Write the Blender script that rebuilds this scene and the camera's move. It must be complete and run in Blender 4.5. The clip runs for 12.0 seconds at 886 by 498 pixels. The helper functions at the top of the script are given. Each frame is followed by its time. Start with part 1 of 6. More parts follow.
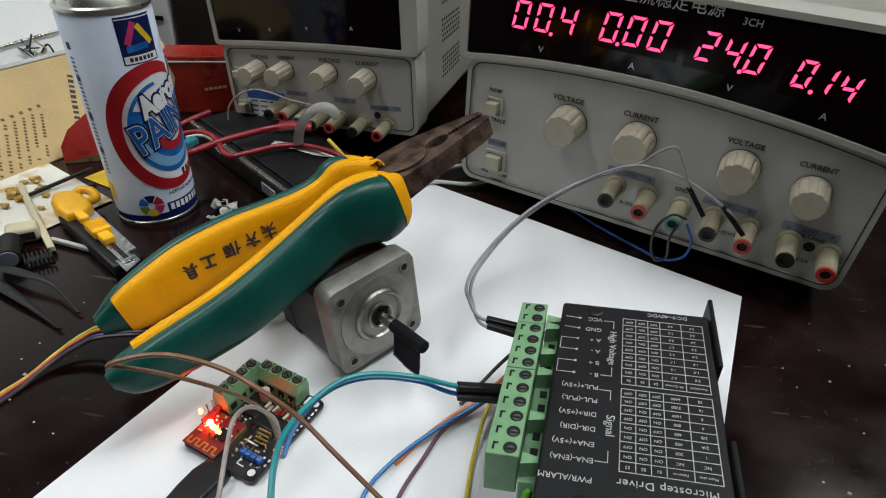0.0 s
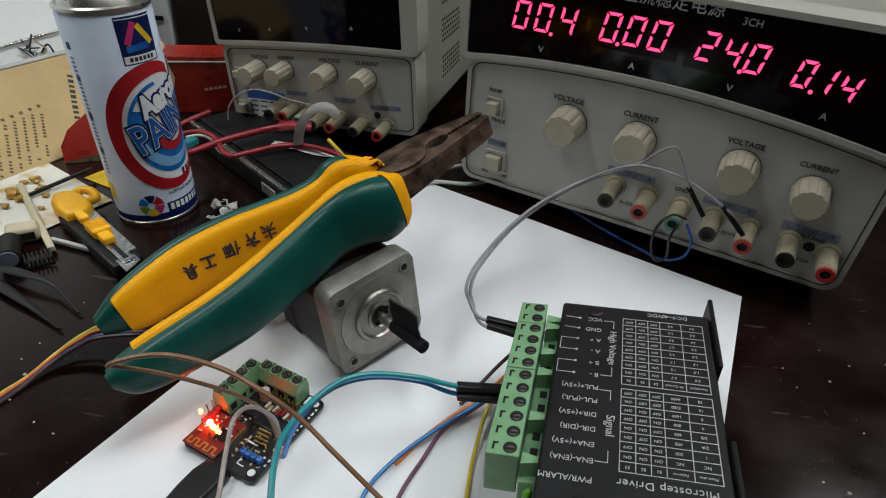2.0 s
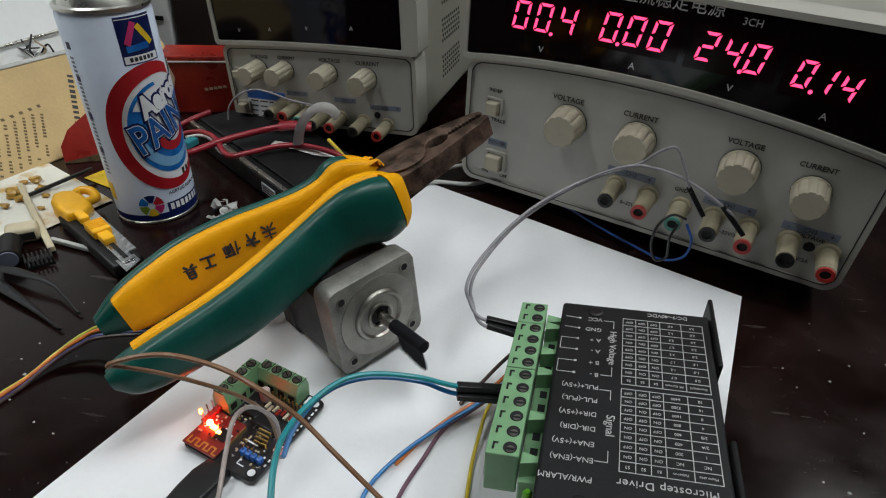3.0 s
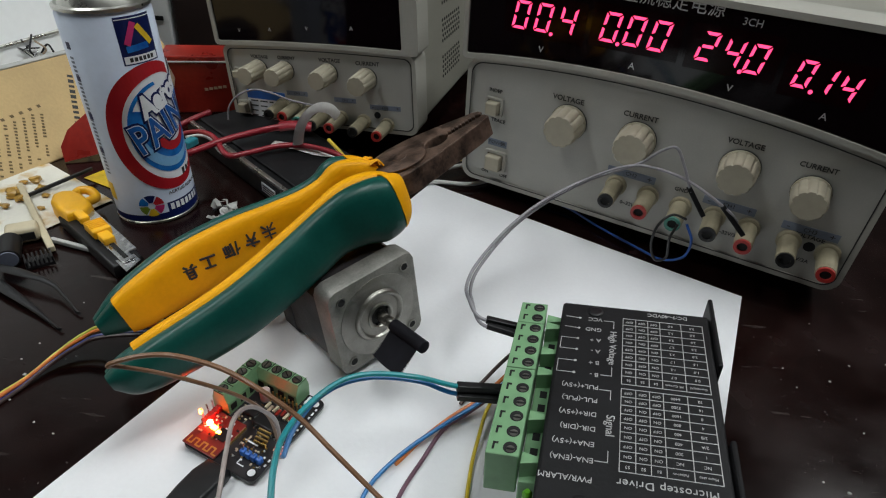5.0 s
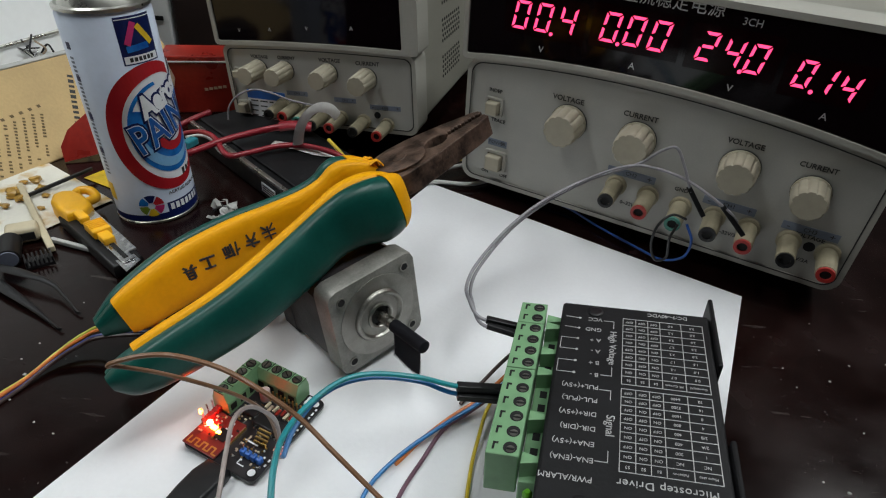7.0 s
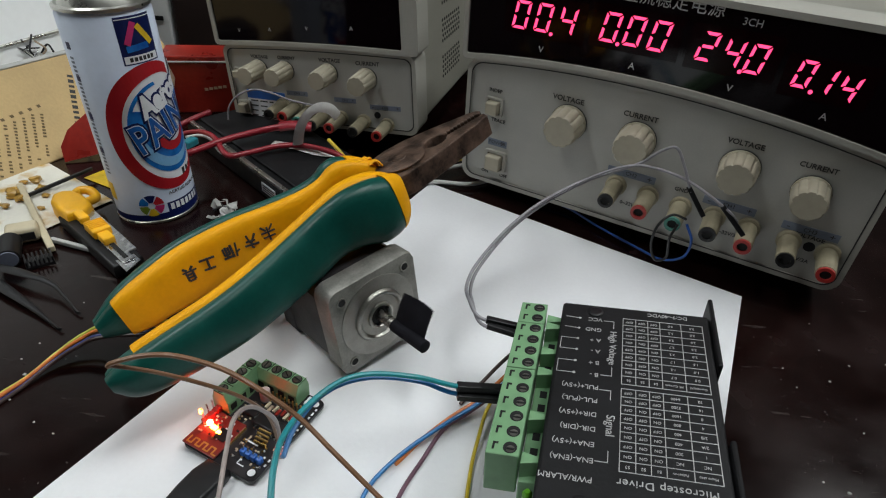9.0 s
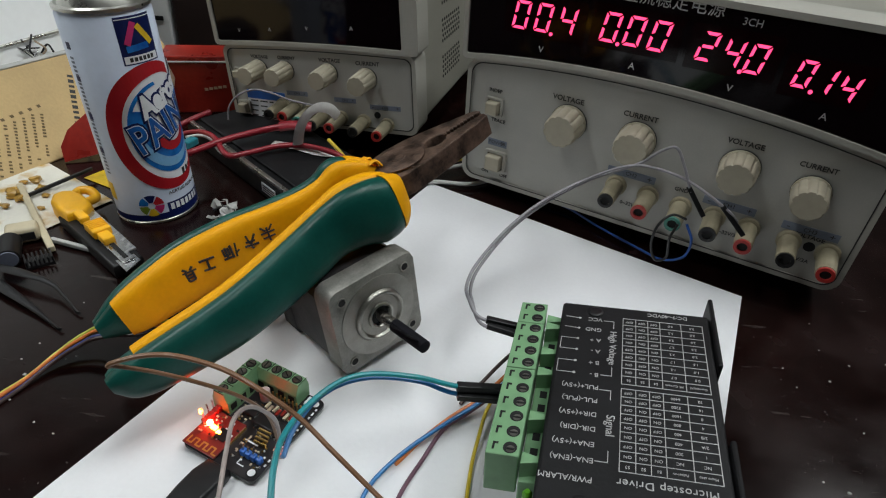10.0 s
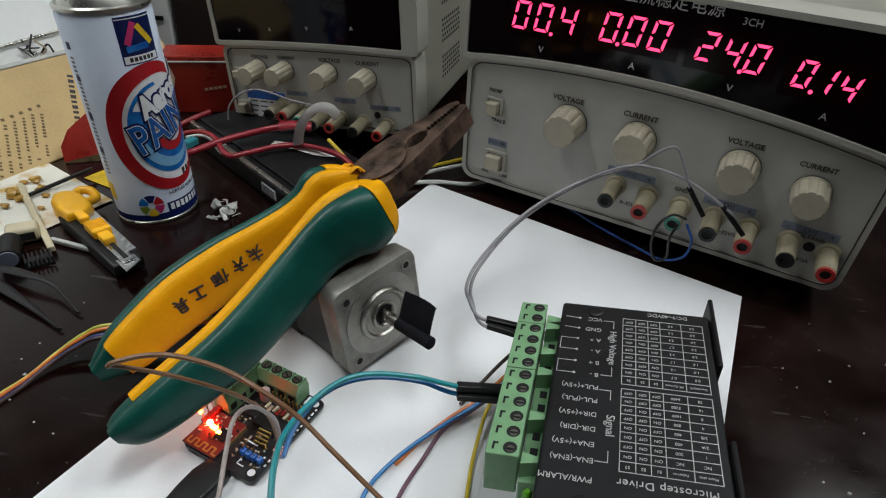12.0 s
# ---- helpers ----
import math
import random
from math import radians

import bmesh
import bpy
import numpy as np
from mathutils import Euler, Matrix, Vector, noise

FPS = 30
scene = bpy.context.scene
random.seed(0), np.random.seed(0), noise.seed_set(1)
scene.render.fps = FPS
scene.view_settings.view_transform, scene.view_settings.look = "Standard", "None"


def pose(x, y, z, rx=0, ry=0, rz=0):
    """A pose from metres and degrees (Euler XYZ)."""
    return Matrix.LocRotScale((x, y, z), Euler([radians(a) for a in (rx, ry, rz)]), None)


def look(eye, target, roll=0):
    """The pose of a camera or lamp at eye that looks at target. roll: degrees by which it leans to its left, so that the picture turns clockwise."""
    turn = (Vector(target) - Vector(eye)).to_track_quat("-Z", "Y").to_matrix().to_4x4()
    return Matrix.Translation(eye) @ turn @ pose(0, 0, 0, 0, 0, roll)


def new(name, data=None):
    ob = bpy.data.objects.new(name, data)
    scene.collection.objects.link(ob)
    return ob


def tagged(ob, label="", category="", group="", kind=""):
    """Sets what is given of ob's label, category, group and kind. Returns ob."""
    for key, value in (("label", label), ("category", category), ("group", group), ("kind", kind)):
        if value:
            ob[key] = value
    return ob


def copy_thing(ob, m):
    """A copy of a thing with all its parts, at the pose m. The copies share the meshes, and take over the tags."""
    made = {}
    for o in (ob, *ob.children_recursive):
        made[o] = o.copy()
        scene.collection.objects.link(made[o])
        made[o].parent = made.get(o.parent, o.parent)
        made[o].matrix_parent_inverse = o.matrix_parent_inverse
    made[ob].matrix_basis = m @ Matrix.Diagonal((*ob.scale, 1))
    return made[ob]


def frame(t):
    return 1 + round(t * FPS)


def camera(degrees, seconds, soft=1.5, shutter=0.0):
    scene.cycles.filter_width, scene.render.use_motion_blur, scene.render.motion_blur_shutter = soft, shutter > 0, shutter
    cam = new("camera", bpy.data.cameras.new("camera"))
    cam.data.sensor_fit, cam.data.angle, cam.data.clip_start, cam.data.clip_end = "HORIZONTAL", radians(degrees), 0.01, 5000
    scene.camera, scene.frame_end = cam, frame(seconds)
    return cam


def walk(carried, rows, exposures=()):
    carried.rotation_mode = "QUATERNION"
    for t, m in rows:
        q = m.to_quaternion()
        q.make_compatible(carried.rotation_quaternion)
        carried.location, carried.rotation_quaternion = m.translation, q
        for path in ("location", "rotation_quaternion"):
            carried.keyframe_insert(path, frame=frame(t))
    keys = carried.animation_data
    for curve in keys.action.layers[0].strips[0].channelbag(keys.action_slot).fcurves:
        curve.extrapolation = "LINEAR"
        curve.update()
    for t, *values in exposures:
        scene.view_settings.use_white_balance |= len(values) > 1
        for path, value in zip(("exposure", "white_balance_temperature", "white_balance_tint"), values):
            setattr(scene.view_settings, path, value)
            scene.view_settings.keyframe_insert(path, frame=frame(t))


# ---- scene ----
# camera: held still, close over the bench
cam = camera(73.39, 12.0, soft=1.15, shutter=0.5)
a = radians(34.249)
EYE = Vector((0, 0, 0.187))
still = look(EYE, EYE + Vector((0, math.cos(a), -math.sin(a))), 4.66)
walk(cam, [(0.0, still), (12.0, still)], exposures=[(0.0, 0.12), (1.0, 0.04), (2.0, -0.10), (12.0, -0.10)])

# ------------------------------------------------------------------ light
world = bpy.data.worlds.new("room_world")
scene.world = world
world.use_nodes = True
world.node_tree.nodes["Background"].inputs[0].default_value = (0.75, 0.85, 1.0, 1)
world.node_tree.nodes["Background"].inputs[1].default_value = 0.02


def area_lamp(name, eye, target, sx, sy, watts, colour, turn):
    d = bpy.data.lights.new(name, "AREA")
    d.shape, d.size, d.size_y, d.energy, d.color = "RECTANGLE", sx, sy, watts, colour
    o = new(name, d)
    o.matrix_world = look(eye, target) @ pose(0, 0, 0, 0, 0, turn)
    return o


# round the bench: two fluorescent ceiling fittings, one added left fill; place, turn and power
CEILING_AND_FILL_LAMPS = ((0.30, 0.06, 0, 11.0), (1.30, 0.72, -30, 16.5), (-1.10, 0.20, 0, 14.5))
for lx, ly, turn, watts in CEILING_AND_FILL_LAMPS:
    area_lamp("ceiling_or_fill_light", (lx, ly, 1.86), (lx, ly, 0), 0.25, 1.2, watts, (0.955, 1.0, 0.99), turn)


# ------------------------------------------------------------------ materials
def mat(name, rgb, rough=0.5, metal=0.0, scale=60.0, vary=0.12, bump=0.0, bscale=400.0, coat=0.0, emit=None, power=0.0, spec=0.5, second=None, rvary=0.08):
    """Principled surface; colour and gloss vary at two scales, fine relief by bump."""
    m = bpy.data.materials.new(name)
    m.use_nodes = True
    nt = m.node_tree
    n, l = nt.nodes, nt.links
    p = n["Principled BSDF"]
    p.inputs["Metallic"].default_value = metal
    p.inputs["Specular IOR Level"].default_value = spec
    p.inputs["Coat Weight"].default_value = coat
    p.inputs["Coat Roughness"].default_value = 0.12
    tc = n.new("ShaderNodeTexCoord")
    big = n.new("ShaderNodeTexNoise")
    big.inputs["Scale"].default_value, big.inputs["Detail"].default_value = scale, 4
    small = n.new("ShaderNodeTexNoise")
    small.inputs["Scale"].default_value, small.inputs["Detail"].default_value = bscale, 3
    l.new(tc.outputs["Object"], big.inputs["Vector"])
    l.new(tc.outputs["Object"], small.inputs["Vector"])
    add = n.new("ShaderNodeMath")
    add.operation = "MULTIPLY_ADD"
    add.inputs[1].default_value = 0.35
    l.new(small.outputs["Fac"], add.inputs[0])
    l.new(big.outputs["Fac"], add.inputs[2])
    ramp = n.new("ShaderNodeValToRGB")
    lo = [max(0, c * (1 - 2 * vary)) for c in rgb]
    hi = second if second else [min(1, c * (1 + 1.6 * vary)) for c in rgb]
    ramp.color_ramp.elements[0].position, ramp.color_ramp.elements[0].color = 0.42, (*lo, 1)
    ramp.color_ramp.elements[1].position, ramp.color_ramp.elements[1].color = 0.95, (*hi, 1)
    l.new(add.outputs[0], ramp.inputs[0])
    l.new(ramp.outputs[0], p.inputs["Base Color"])
    rr = n.new("ShaderNodeMapRange")
    rr.inputs["From Min"].default_value, rr.inputs["From Max"].default_value = 0.3, 0.7
    rr.inputs["To Min"].default_value, rr.inputs["To Max"].default_value = max(0.02, rough - rvary), min(1, rough + rvary)
    l.new(big.outputs["Fac"], rr.inputs["Value"])
    l.new(rr.outputs[0], p.inputs["Roughness"])
    if bump:
        b = n.new("ShaderNodeBump")
        b.inputs["Strength"].default_value, b.inputs["Distance"].default_value = bump, 0.0004
        l.new(small.outputs["Fac"], b.inputs["Height"])
        l.new(b.outputs[0], p.inputs["Normal"])
    if emit:
        p.inputs["Emission Color"].default_value = (*emit, 1)
        p.inputs["Emission Strength"].default_value = power
    return m


M = {
    "wall": mat("wall_paint", (0.78, 0.79, 0.78), 0.8, scale=4, vary=0.03, bump=0.2, bscale=200),
    "dark_wall": mat("unseen_dark_wall", (0.03, 0.027, 0.025), 0.7, scale=4, vary=0.1),
    "ceiling": mat("bounce_cutting_grey", (0.17, 0.17, 0.17), 0.9, scale=3, vary=0.03),
    "floor": mat("floor_tile", (0.35, 0.34, 0.32), 0.4, scale=3, vary=0.1),
    "table": mat("lacquered_wood", (0.0092, 0.0026, 0.0022), 0.20, spec=0.3, scale=25, vary=0.35, bump=0.12, bscale=150, second=(0.0125, 0.0040, 0.0034), rvary=0.09),
    "paper": mat("white_paper", (0.76, 0.77, 0.79), 0.75, scale=14, vary=0.025, bump=0.15, bscale=600),
    "case": mat("warm_grey_plastic", (0.37, 0.358, 0.318), 0.5, scale=30, vary=0.06, bump=0.1, bscale=900),
    "panel": mat("front_panel_grey", (0.385, 0.378, 0.345), 0.55, scale=40, vary=0.05, bump=0.08, bscale=1200),
    "steel_case": mat("painted_steel_case", (0.27, 0.26, 0.22), 0.55, scale=30, vary=0.06, bump=0.25, bscale=1500),
    "post": mat("olive_ivory_plastic", (0.30, 0.265, 0.18), 0.55, scale=120, vary=0.12, bump=0.1),
    "knob": mat("ivory_plastic", (0.38, 0.345, 0.262), 0.5, scale=80, vary=0.06, bump=0.05),
    "screen": mat("smoked_acrylic", (0.004, 0.002, 0.003), 0.08, scale=10, vary=0.1, spec=0.4, rvary=0.03),
    "led": mat("lit_led_segment", (0.5, 0.02, 0.08), 0.4, emit=(1.0, 0.05, 0.16), power=2.6),
    # dark red that paints the halo round the lit digits
    "digit_glow": mat("deep_red_digit_glow", (0.006, 0.0004, 0.0010), 0.15, scale=60, vary=0.1, spec=0.2),
    "ink": mat("black_print", (0.03, 0.03, 0.03), 0.6),
    "white_ink": mat("white_print", (0.46, 0.46, 0.46), 0.6),
    "blue_band": mat("blue_grey_print", (0.17, 0.20, 0.26), 0.6),
    "black_plastic": mat("black_plastic", (0.010, 0.010, 0.011), 0.42, scale=80, vary=0.2, bump=0.1, spec=0.3),
    "matt_black": mat("matt_black_metal", (0.007, 0.007, 0.008), 0.55, scale=50, vary=0.2, bump=0.15, bscale=900, spec=0.25),
    # near-black for flat pieces that paint the shade inside holes and slots
    "hole": mat("painted_recess_shade", (0.004, 0.004, 0.004), 0.8),
    "red_plastic": mat("red_plastic", (0.36, 0.022, 0.018), 0.45, scale=80),
    "green_post": mat("green_plastic", (0.05, 0.22, 0.17), 0.4, scale=80),
    "terminal": mat("green_terminal_plastic", (0.175, 0.34, 0.175), 0.42, scale=120, vary=0.08, bump=0.06),
    "screw": mat("nickel_screw", (0.16, 0.155, 0.14), 0.4, 0.9, scale=300, vary=0.15),
    "alu": mat("cast_aluminium", (0.255, 0.248, 0.225), 0.5, 0.5, scale=130, vary=0.2, bump=0.35, bscale=1100),
    "machined": mat("machined_aluminium", (0.31, 0.30, 0.275), 0.38, 0.9, scale=160, vary=0.1, bump=0.1, bscale=1600),
    "bright": mat("bright_turned_aluminium", (0.33, 0.32, 0.29), 0.36, 0.9, scale=200, vary=0.12, bump=0.05, bscale=1600),
    "lamination": mat("dark_laminated_steel", (0.022, 0.020, 0.022), 0.55, 0.3, scale=90, vary=0.2, bump=0.3, bscale=900),
    "shaft": mat("ground_steel", (0.5, 0.48, 0.45), 0.25, 1.0, scale=300),
    "tape": mat("black_tape", (0.009, 0.009, 0.012), 0.75, scale=120, vary=0.2, bump=0.2, spec=0.12),
    "green_grip": mat("dark_green_rubber", (0.004, 0.066, 0.052), 0.36, spec=0.35, scale=60, vary=0.15, bump=0.12, bscale=700),
    "yellow_grip": mat("yellow_rubber", (0.84, 0.38, 0.002), 0.5, scale=50, spec=0.2, vary=0.06, bump=0.1, bscale=700),
    "rust": mat("rusty_tool_steel", (0.075, 0.052, 0.043), 0.5, 0.45, scale=140, vary=0.45, bump=0.6, bscale=700, second=(0.17, 0.105, 0.075), rvary=0.15),
    "can_white": mat("pale_blue_tinplate", (0.66, 0.74, 0.88), 0.36, scale=20, vary=0.04, spec=0.3),
    "can_print_white": mat("white_can_print", (0.82, 0.84, 0.87), 0.38, scale=20, vary=0.04, spec=0.3),
    "can_red": mat("red_can_print", (0.42, 0.012, 0.02), 0.38, scale=30, vary=0.08, spec=0.3),
    "can_blue": mat("blue_can_print", (0.004, 0.12, 0.55), 0.38, scale=90, vary=0.2, spec=0.3, second=(0.015, 0.26, 0.72)),
    "can_lightblue": mat("light_blue_can_print", (0.22, 0.48, 0.75), 0.38, scale=60, vary=0.1, spec=0.3),
    "can_sky": mat("graded_blue_can_print", (0.003, 0.06, 0.36), 0.38, scale=70, vary=0.2, spec=0.3, second=(0.012, 0.17, 0.56)),
    "can_navy": mat("navy_can_print", (0.004, 0.012, 0.09), 0.38, scale=30, vary=0.1, spec=0.3),
    "can_yellow": mat("yellow_can_print", (0.75, 0.5, 0.02), 0.35, scale=50),
    "can_magenta": mat("magenta_can_print", (0.55, 0.03, 0.16), 0.35, scale=50),
    "can_olive": mat("olive_can_print", (0.16, 0.24, 0.02), 0.35, scale=50),
    "tin": mat("bare_tinplate", (0.55, 0.54, 0.50), 0.3, 0.95, scale=100, vary=0.1),
    "kraft": mat("kraft_cardboard", (0.56, 0.40, 0.19), 0.85, scale=25, vary=0.08, bump=0.3, bscale=500),
    "red_card": mat("red_glossy_card", (0.26, 0.012, 0.008), 0.32, scale=40, vary=0.15, bump=0.1, second=(0.36, 0.026, 0.014)),
    "torn": mat("torn_card_edge", (0.55, 0.42, 0.3), 0.9, scale=100, vary=0.2),
    "brown_wood": mat("dark_brown_wood", (0.018, 0.0085, 0.0065), 0.5, scale=20, vary=0.3),
    "knife_yellow": mat("yellow_orange_plastic", (0.92, 0.46, 0.008), 0.4, scale=60, vary=0.06),
    "chrome": mat("brushed_steel", (0.6, 0.6, 0.6), 0.25, 1.0, scale=200, vary=0.1),
    "pcb": mat("black_circuit_board", (0.012, 0.010, 0.012), 0.35, scale=200, vary=0.3),
    "glow": mat("lit_red_indicator", (0.9, 0.2, 0.1), 0.4, emit=(1.0, 0.03, 0.012), power=150.0),
    "glow_core": mat("lit_amber_indicator", (0.9, 0.5, 0.2), 0.4, emit=(1.0, 0.24, 0.03), power=30.0),
    "blue_plastic": mat("blue_plastic", (0.02, 0.13, 0.5), 0.4, scale=80),
    "cream": mat("cream_plastic", (0.55, 0.48, 0.33), 0.5, scale=60, vary=0.08, bump=0.1),
    "clear": mat("cloudy_plastic", (0.46, 0.46, 0.44), 0.3, scale=80, vary=0.1),
    "strap": mat("white_fabric_strap", (0.84, 0.83, 0.81), 0.75, scale=100, vary=0.06, bump=0.4),
    "grey_wire": mat("grey_wire_sheath", (0.24, 0.23, 0.25), 0.4, scale=100),
    "lamp_glow": mat("fluorescent_diffuser", (0.8, 0.8, 0.8), 0.5, emit=(0.93, 0.97, 1.0), power=6.0),
}
# dust and fine scratches over the bench lacquer
nt = M["table"].node_tree
bsdf = nt.nodes["Principled BSDF"]
base_link = bsdf.inputs["Base Color"].links[0].from_socket
tcd = nt.nodes.new("ShaderNodeTexCoord")
mapd = nt.nodes.new("ShaderNodeMapping")
mapd.inputs["Scale"].default_value = (40, 260, 40)
mapd.inputs["Rotation"].default_value = (0, 0, 0.6)
scr = nt.nodes.new("ShaderNodeTexNoise")
scr.inputs["Scale"].default_value, scr.inputs["Detail"].default_value = 1.0, 6
dus = nt.nodes.new("ShaderNodeTexNoise")
dus.inputs["Scale"].default_value, dus.inputs["Detail"].default_value = 700, 2
blo = nt.nodes.new("ShaderNodeTexNoise")
blo.inputs["Scale"].default_value, blo.inputs["Detail"].default_value = 22, 5
r1 = nt.nodes.new("ShaderNodeMapRange")
r1.inputs["From Min"].default_value, r1.inputs["From Max"].default_value = 0.66, 0.78
r2 = nt.nodes.new("ShaderNodeMapRange")
r2.inputs["From Min"].default_value, r2.inputs["From Max"].default_value = 0.69, 0.76
r3 = nt.nodes.new("ShaderNodeMapRange")
r3.inputs["From Min"].default_value, r3.inputs["From Max"].default_value = 0.38, 0.66
mx1 = nt.nodes.new("ShaderNodeMath")
mx1.operation = "MAXIMUM"
mx2 = nt.nodes.new("ShaderNodeMath")
mx2.operation = "MULTIPLY"
mix = nt.nodes.new("ShaderNodeMixRGB")
mix.inputs[2].default_value = (0.11, 0.095, 0.088, 1)
nt.links.new(tcd.outputs["Object"], mapd.inputs["Vector"])
nt.links.new(mapd.outputs[0], scr.inputs["Vector"])
nt.links.new(tcd.outputs["Object"], dus.inputs["Vector"])
nt.links.new(tcd.outputs["Object"], blo.inputs["Vector"])
nt.links.new(scr.outputs["Fac"], r1.inputs["Value"])
nt.links.new(dus.outputs["Fac"], r2.inputs["Value"])
nt.links.new(blo.outputs["Fac"], r3.inputs["Value"])
nt.links.new(r1.outputs[0], mx1.inputs[0])
nt.links.new(r2.outputs[0], mx1.inputs[1])
nt.links.new(mx1.outputs[0], mx2.inputs[0])
nt.links.new(r3.outputs[0], mx2.inputs[1])
nt.links.new(mx2.outputs[0], mix.inputs[0])
nt.links.new(base_link, mix.inputs[1])
nt.links.new(mix.outputs[0], bsdf.inputs["Base Color"])
WIRE = {}
for nm, rgb in {"teal": (0.01, 0.24, 0.27), "azure": (0.015, 0.16, 0.42), "blue": (0.008, 0.02, 0.14), "deep_blue": (0.01, 0.07, 0.3), "brown": (0.20, 0.10, 0.05),
                "dark_brown": (0.04, 0.02, 0.018), "orange": (0.62, 0.17, 0.03), "yellow": (0.62, 0.46, 0.03), "purple": (0.13, 0.06, 0.09), "red": (0.26, 0.012, 0.022),
                "white": (0.6, 0.6, 0.58), "black": (0.012, 0.012, 0.012), "clear_grey": (0.36, 0.30, 0.28), "lime": (0.5, 0.52, 0.08)}.items():
    WIRE[nm] = mat(nm + "_wire_sheath", rgb, 0.38, scale=150, vary=0.1)


# ------------------------------------------------------------------ mesh tools
def part(name, bm, material, parent=None, label="", smooth=False):
    me = bpy.data.meshes.new(name)
    bm.normal_update()
    bm.to_mesh(me)
    bm.free()
    me.materials.append(material)
    if smooth:
        for f in me.polygons:
            f.use_smooth = True
        me.set_sharp_from_angle(angle=radians(40))
    ob = new(name, me)
    if parent:
        ob.parent = parent
    if label:
        tagged(ob, label)
    return ob


def thing(name, m, label, category, group="", kind=""):
    ob = new(name)
    ob.empty_display_size = 0.01
    ob.matrix_basis = m
    return tagged(ob, label, category, group, kind)


def box(size, centre=(0, 0, 0), bevel=0.0, seg=2, m=None):
    bm = bmesh.new()
    bmesh.ops.create_cube(bm, size=1, matrix=Matrix.Translation(centre) @ Matrix.Diagonal((*size, 1)))
    if bevel:
        bmesh.ops.bevel(bm, geom=bm.edges[:], offset=bevel, segments=seg, affect="EDGES", profile=0.5)
    if m:
        bmesh.ops.transform(bm, matrix=m, verts=bm.verts)
    return bm


def join(*parts):
    out = bmesh.new()
    for b in parts:
        tmp = bpy.data.meshes.new("tmp")
        b.to_mesh(tmp)
        b.free()
        out.from_mesh(tmp)
        bpy.data.meshes.remove(tmp)
    return out


def lathe(profile, seg=32, m=None, ribs=0, rib=0.0, rib_from=0.0):
    """Turns (radius, height) pairs round z; ribs flutes the wall above rib_from."""
    bm = bmesh.new()
    rings = []
    for r, z in profile:
        ring = []
        for i in range(seg):
            t = 2 * math.pi * i / seg
            k = r
            if ribs and z >= rib_from:
                k = r - rib * (0.5 - 0.5 * math.cos(t * ribs)) ** 6
            ring.append(bm.verts.new((k * math.cos(t), k * math.sin(t), z)))
        rings.append(ring)
    for ra, rb in zip(rings, rings[1:]):
        for i in range(seg):
            j = (i + 1) % seg
            bm.faces.new((ra[i], ra[j], rb[j], rb[i]))
    bm.faces.new(rings[0][::-1])
    bm.faces.new(rings[-1])
    if m:
        bmesh.ops.transform(bm, matrix=m, verts=bm.verts)
    return bm


def prism(outline, z0, z1, bevel=0.0, seg=2, m=None):
    bm = bmesh.new()
    low = [bm.verts.new((x, y, z0)) for x, y in outline]
    f = bm.faces.new(low)
    r = bmesh.ops.extrude_face_region(bm, geom=[f])
    bmesh.ops.translate(bm, vec=(0, 0, z1 - z0), verts=[v for v in r["geom"] if isinstance(v, bmesh.types.BMVert)])
    bmesh.ops.recalc_face_normals(bm, faces=bm.faces)
    if bevel:
        es = [e for e in bm.edges if abs(e.verts[0].co.z - e.verts[1].co.z) < 1e-9]
        bmesh.ops.bevel(bm, geom=es, offset=bevel, segments=seg, affect="EDGES", profile=0.5)
    if m:
        bmesh.ops.transform(bm, matrix=m, verts=bm.verts)
    return bm


def rounded(w, h, r, n=5, x0=0.0, y0=0.0):
    """Outline of a rectangle with round corners, lower left at x0, y0."""
    pts = []
    for cx, cy, s in ((w - r, r, -90), (w - r, h - r, 0), (r, h - r, 90), (r, r, 180)):
        for i in range(n + 1):
            t = radians(s + 90 * i / n)
            pts.append((x0 + cx + r * math.cos(t), y0 + cy + r * math.sin(t)))
    return pts


def arched(w, h, r, n, x0, y0, width, low, high, side=20):
    """rounded() with its long edges cut fine; the upper edge is lifted by high, the lower by low, functions of the place along the width."""
    pts = []
    for x, y in rounded(w, h, r, n, x0, y0):
        pts.append((x, y))
        if len(pts) == 2 * (n + 1):
            break
    first, second = pts[:n + 1], pts[n + 1:]
    rest = rounded(w, h, r, n, x0, y0)[2 * (n + 1):]
    line = lambda p, q: [(p[0] + (q[0] - p[0]) * i / side, p[1] + (q[1] - p[1]) * i / side) for i in range(1, side)]
    out = first + second + line(second[-1], rest[0]) + rest + line(rest[-1], first[0])
    mid = y0 + h / 2
    return [(x, y + (high(x / width) if y > mid else low(x / width))) for x, y in out]


def frame_ring(outer, inner, z0, z1, m=None):
    """A flat ring between two outlines with the same number of points."""
    bm = bmesh.new()
    n = len(outer)
    v = [[bm.verts.new((x, y, z)) for x, y in o] for o, z in ((outer, z0), (outer, z1), (inner, z1), (inner, z0))]
    for k in range(4):
        p, q = v[k], v[(k + 1) % 4]
        for i in range(n):
            j = (i + 1) % n
            bm.faces.new((p[i], p[j], q[j], q[i]))
    bmesh.ops.recalc_face_normals(bm, faces=bm.faces)
    if m:
        bmesh.ops.transform(bm, matrix=m, verts=bm.verts)
    return bm


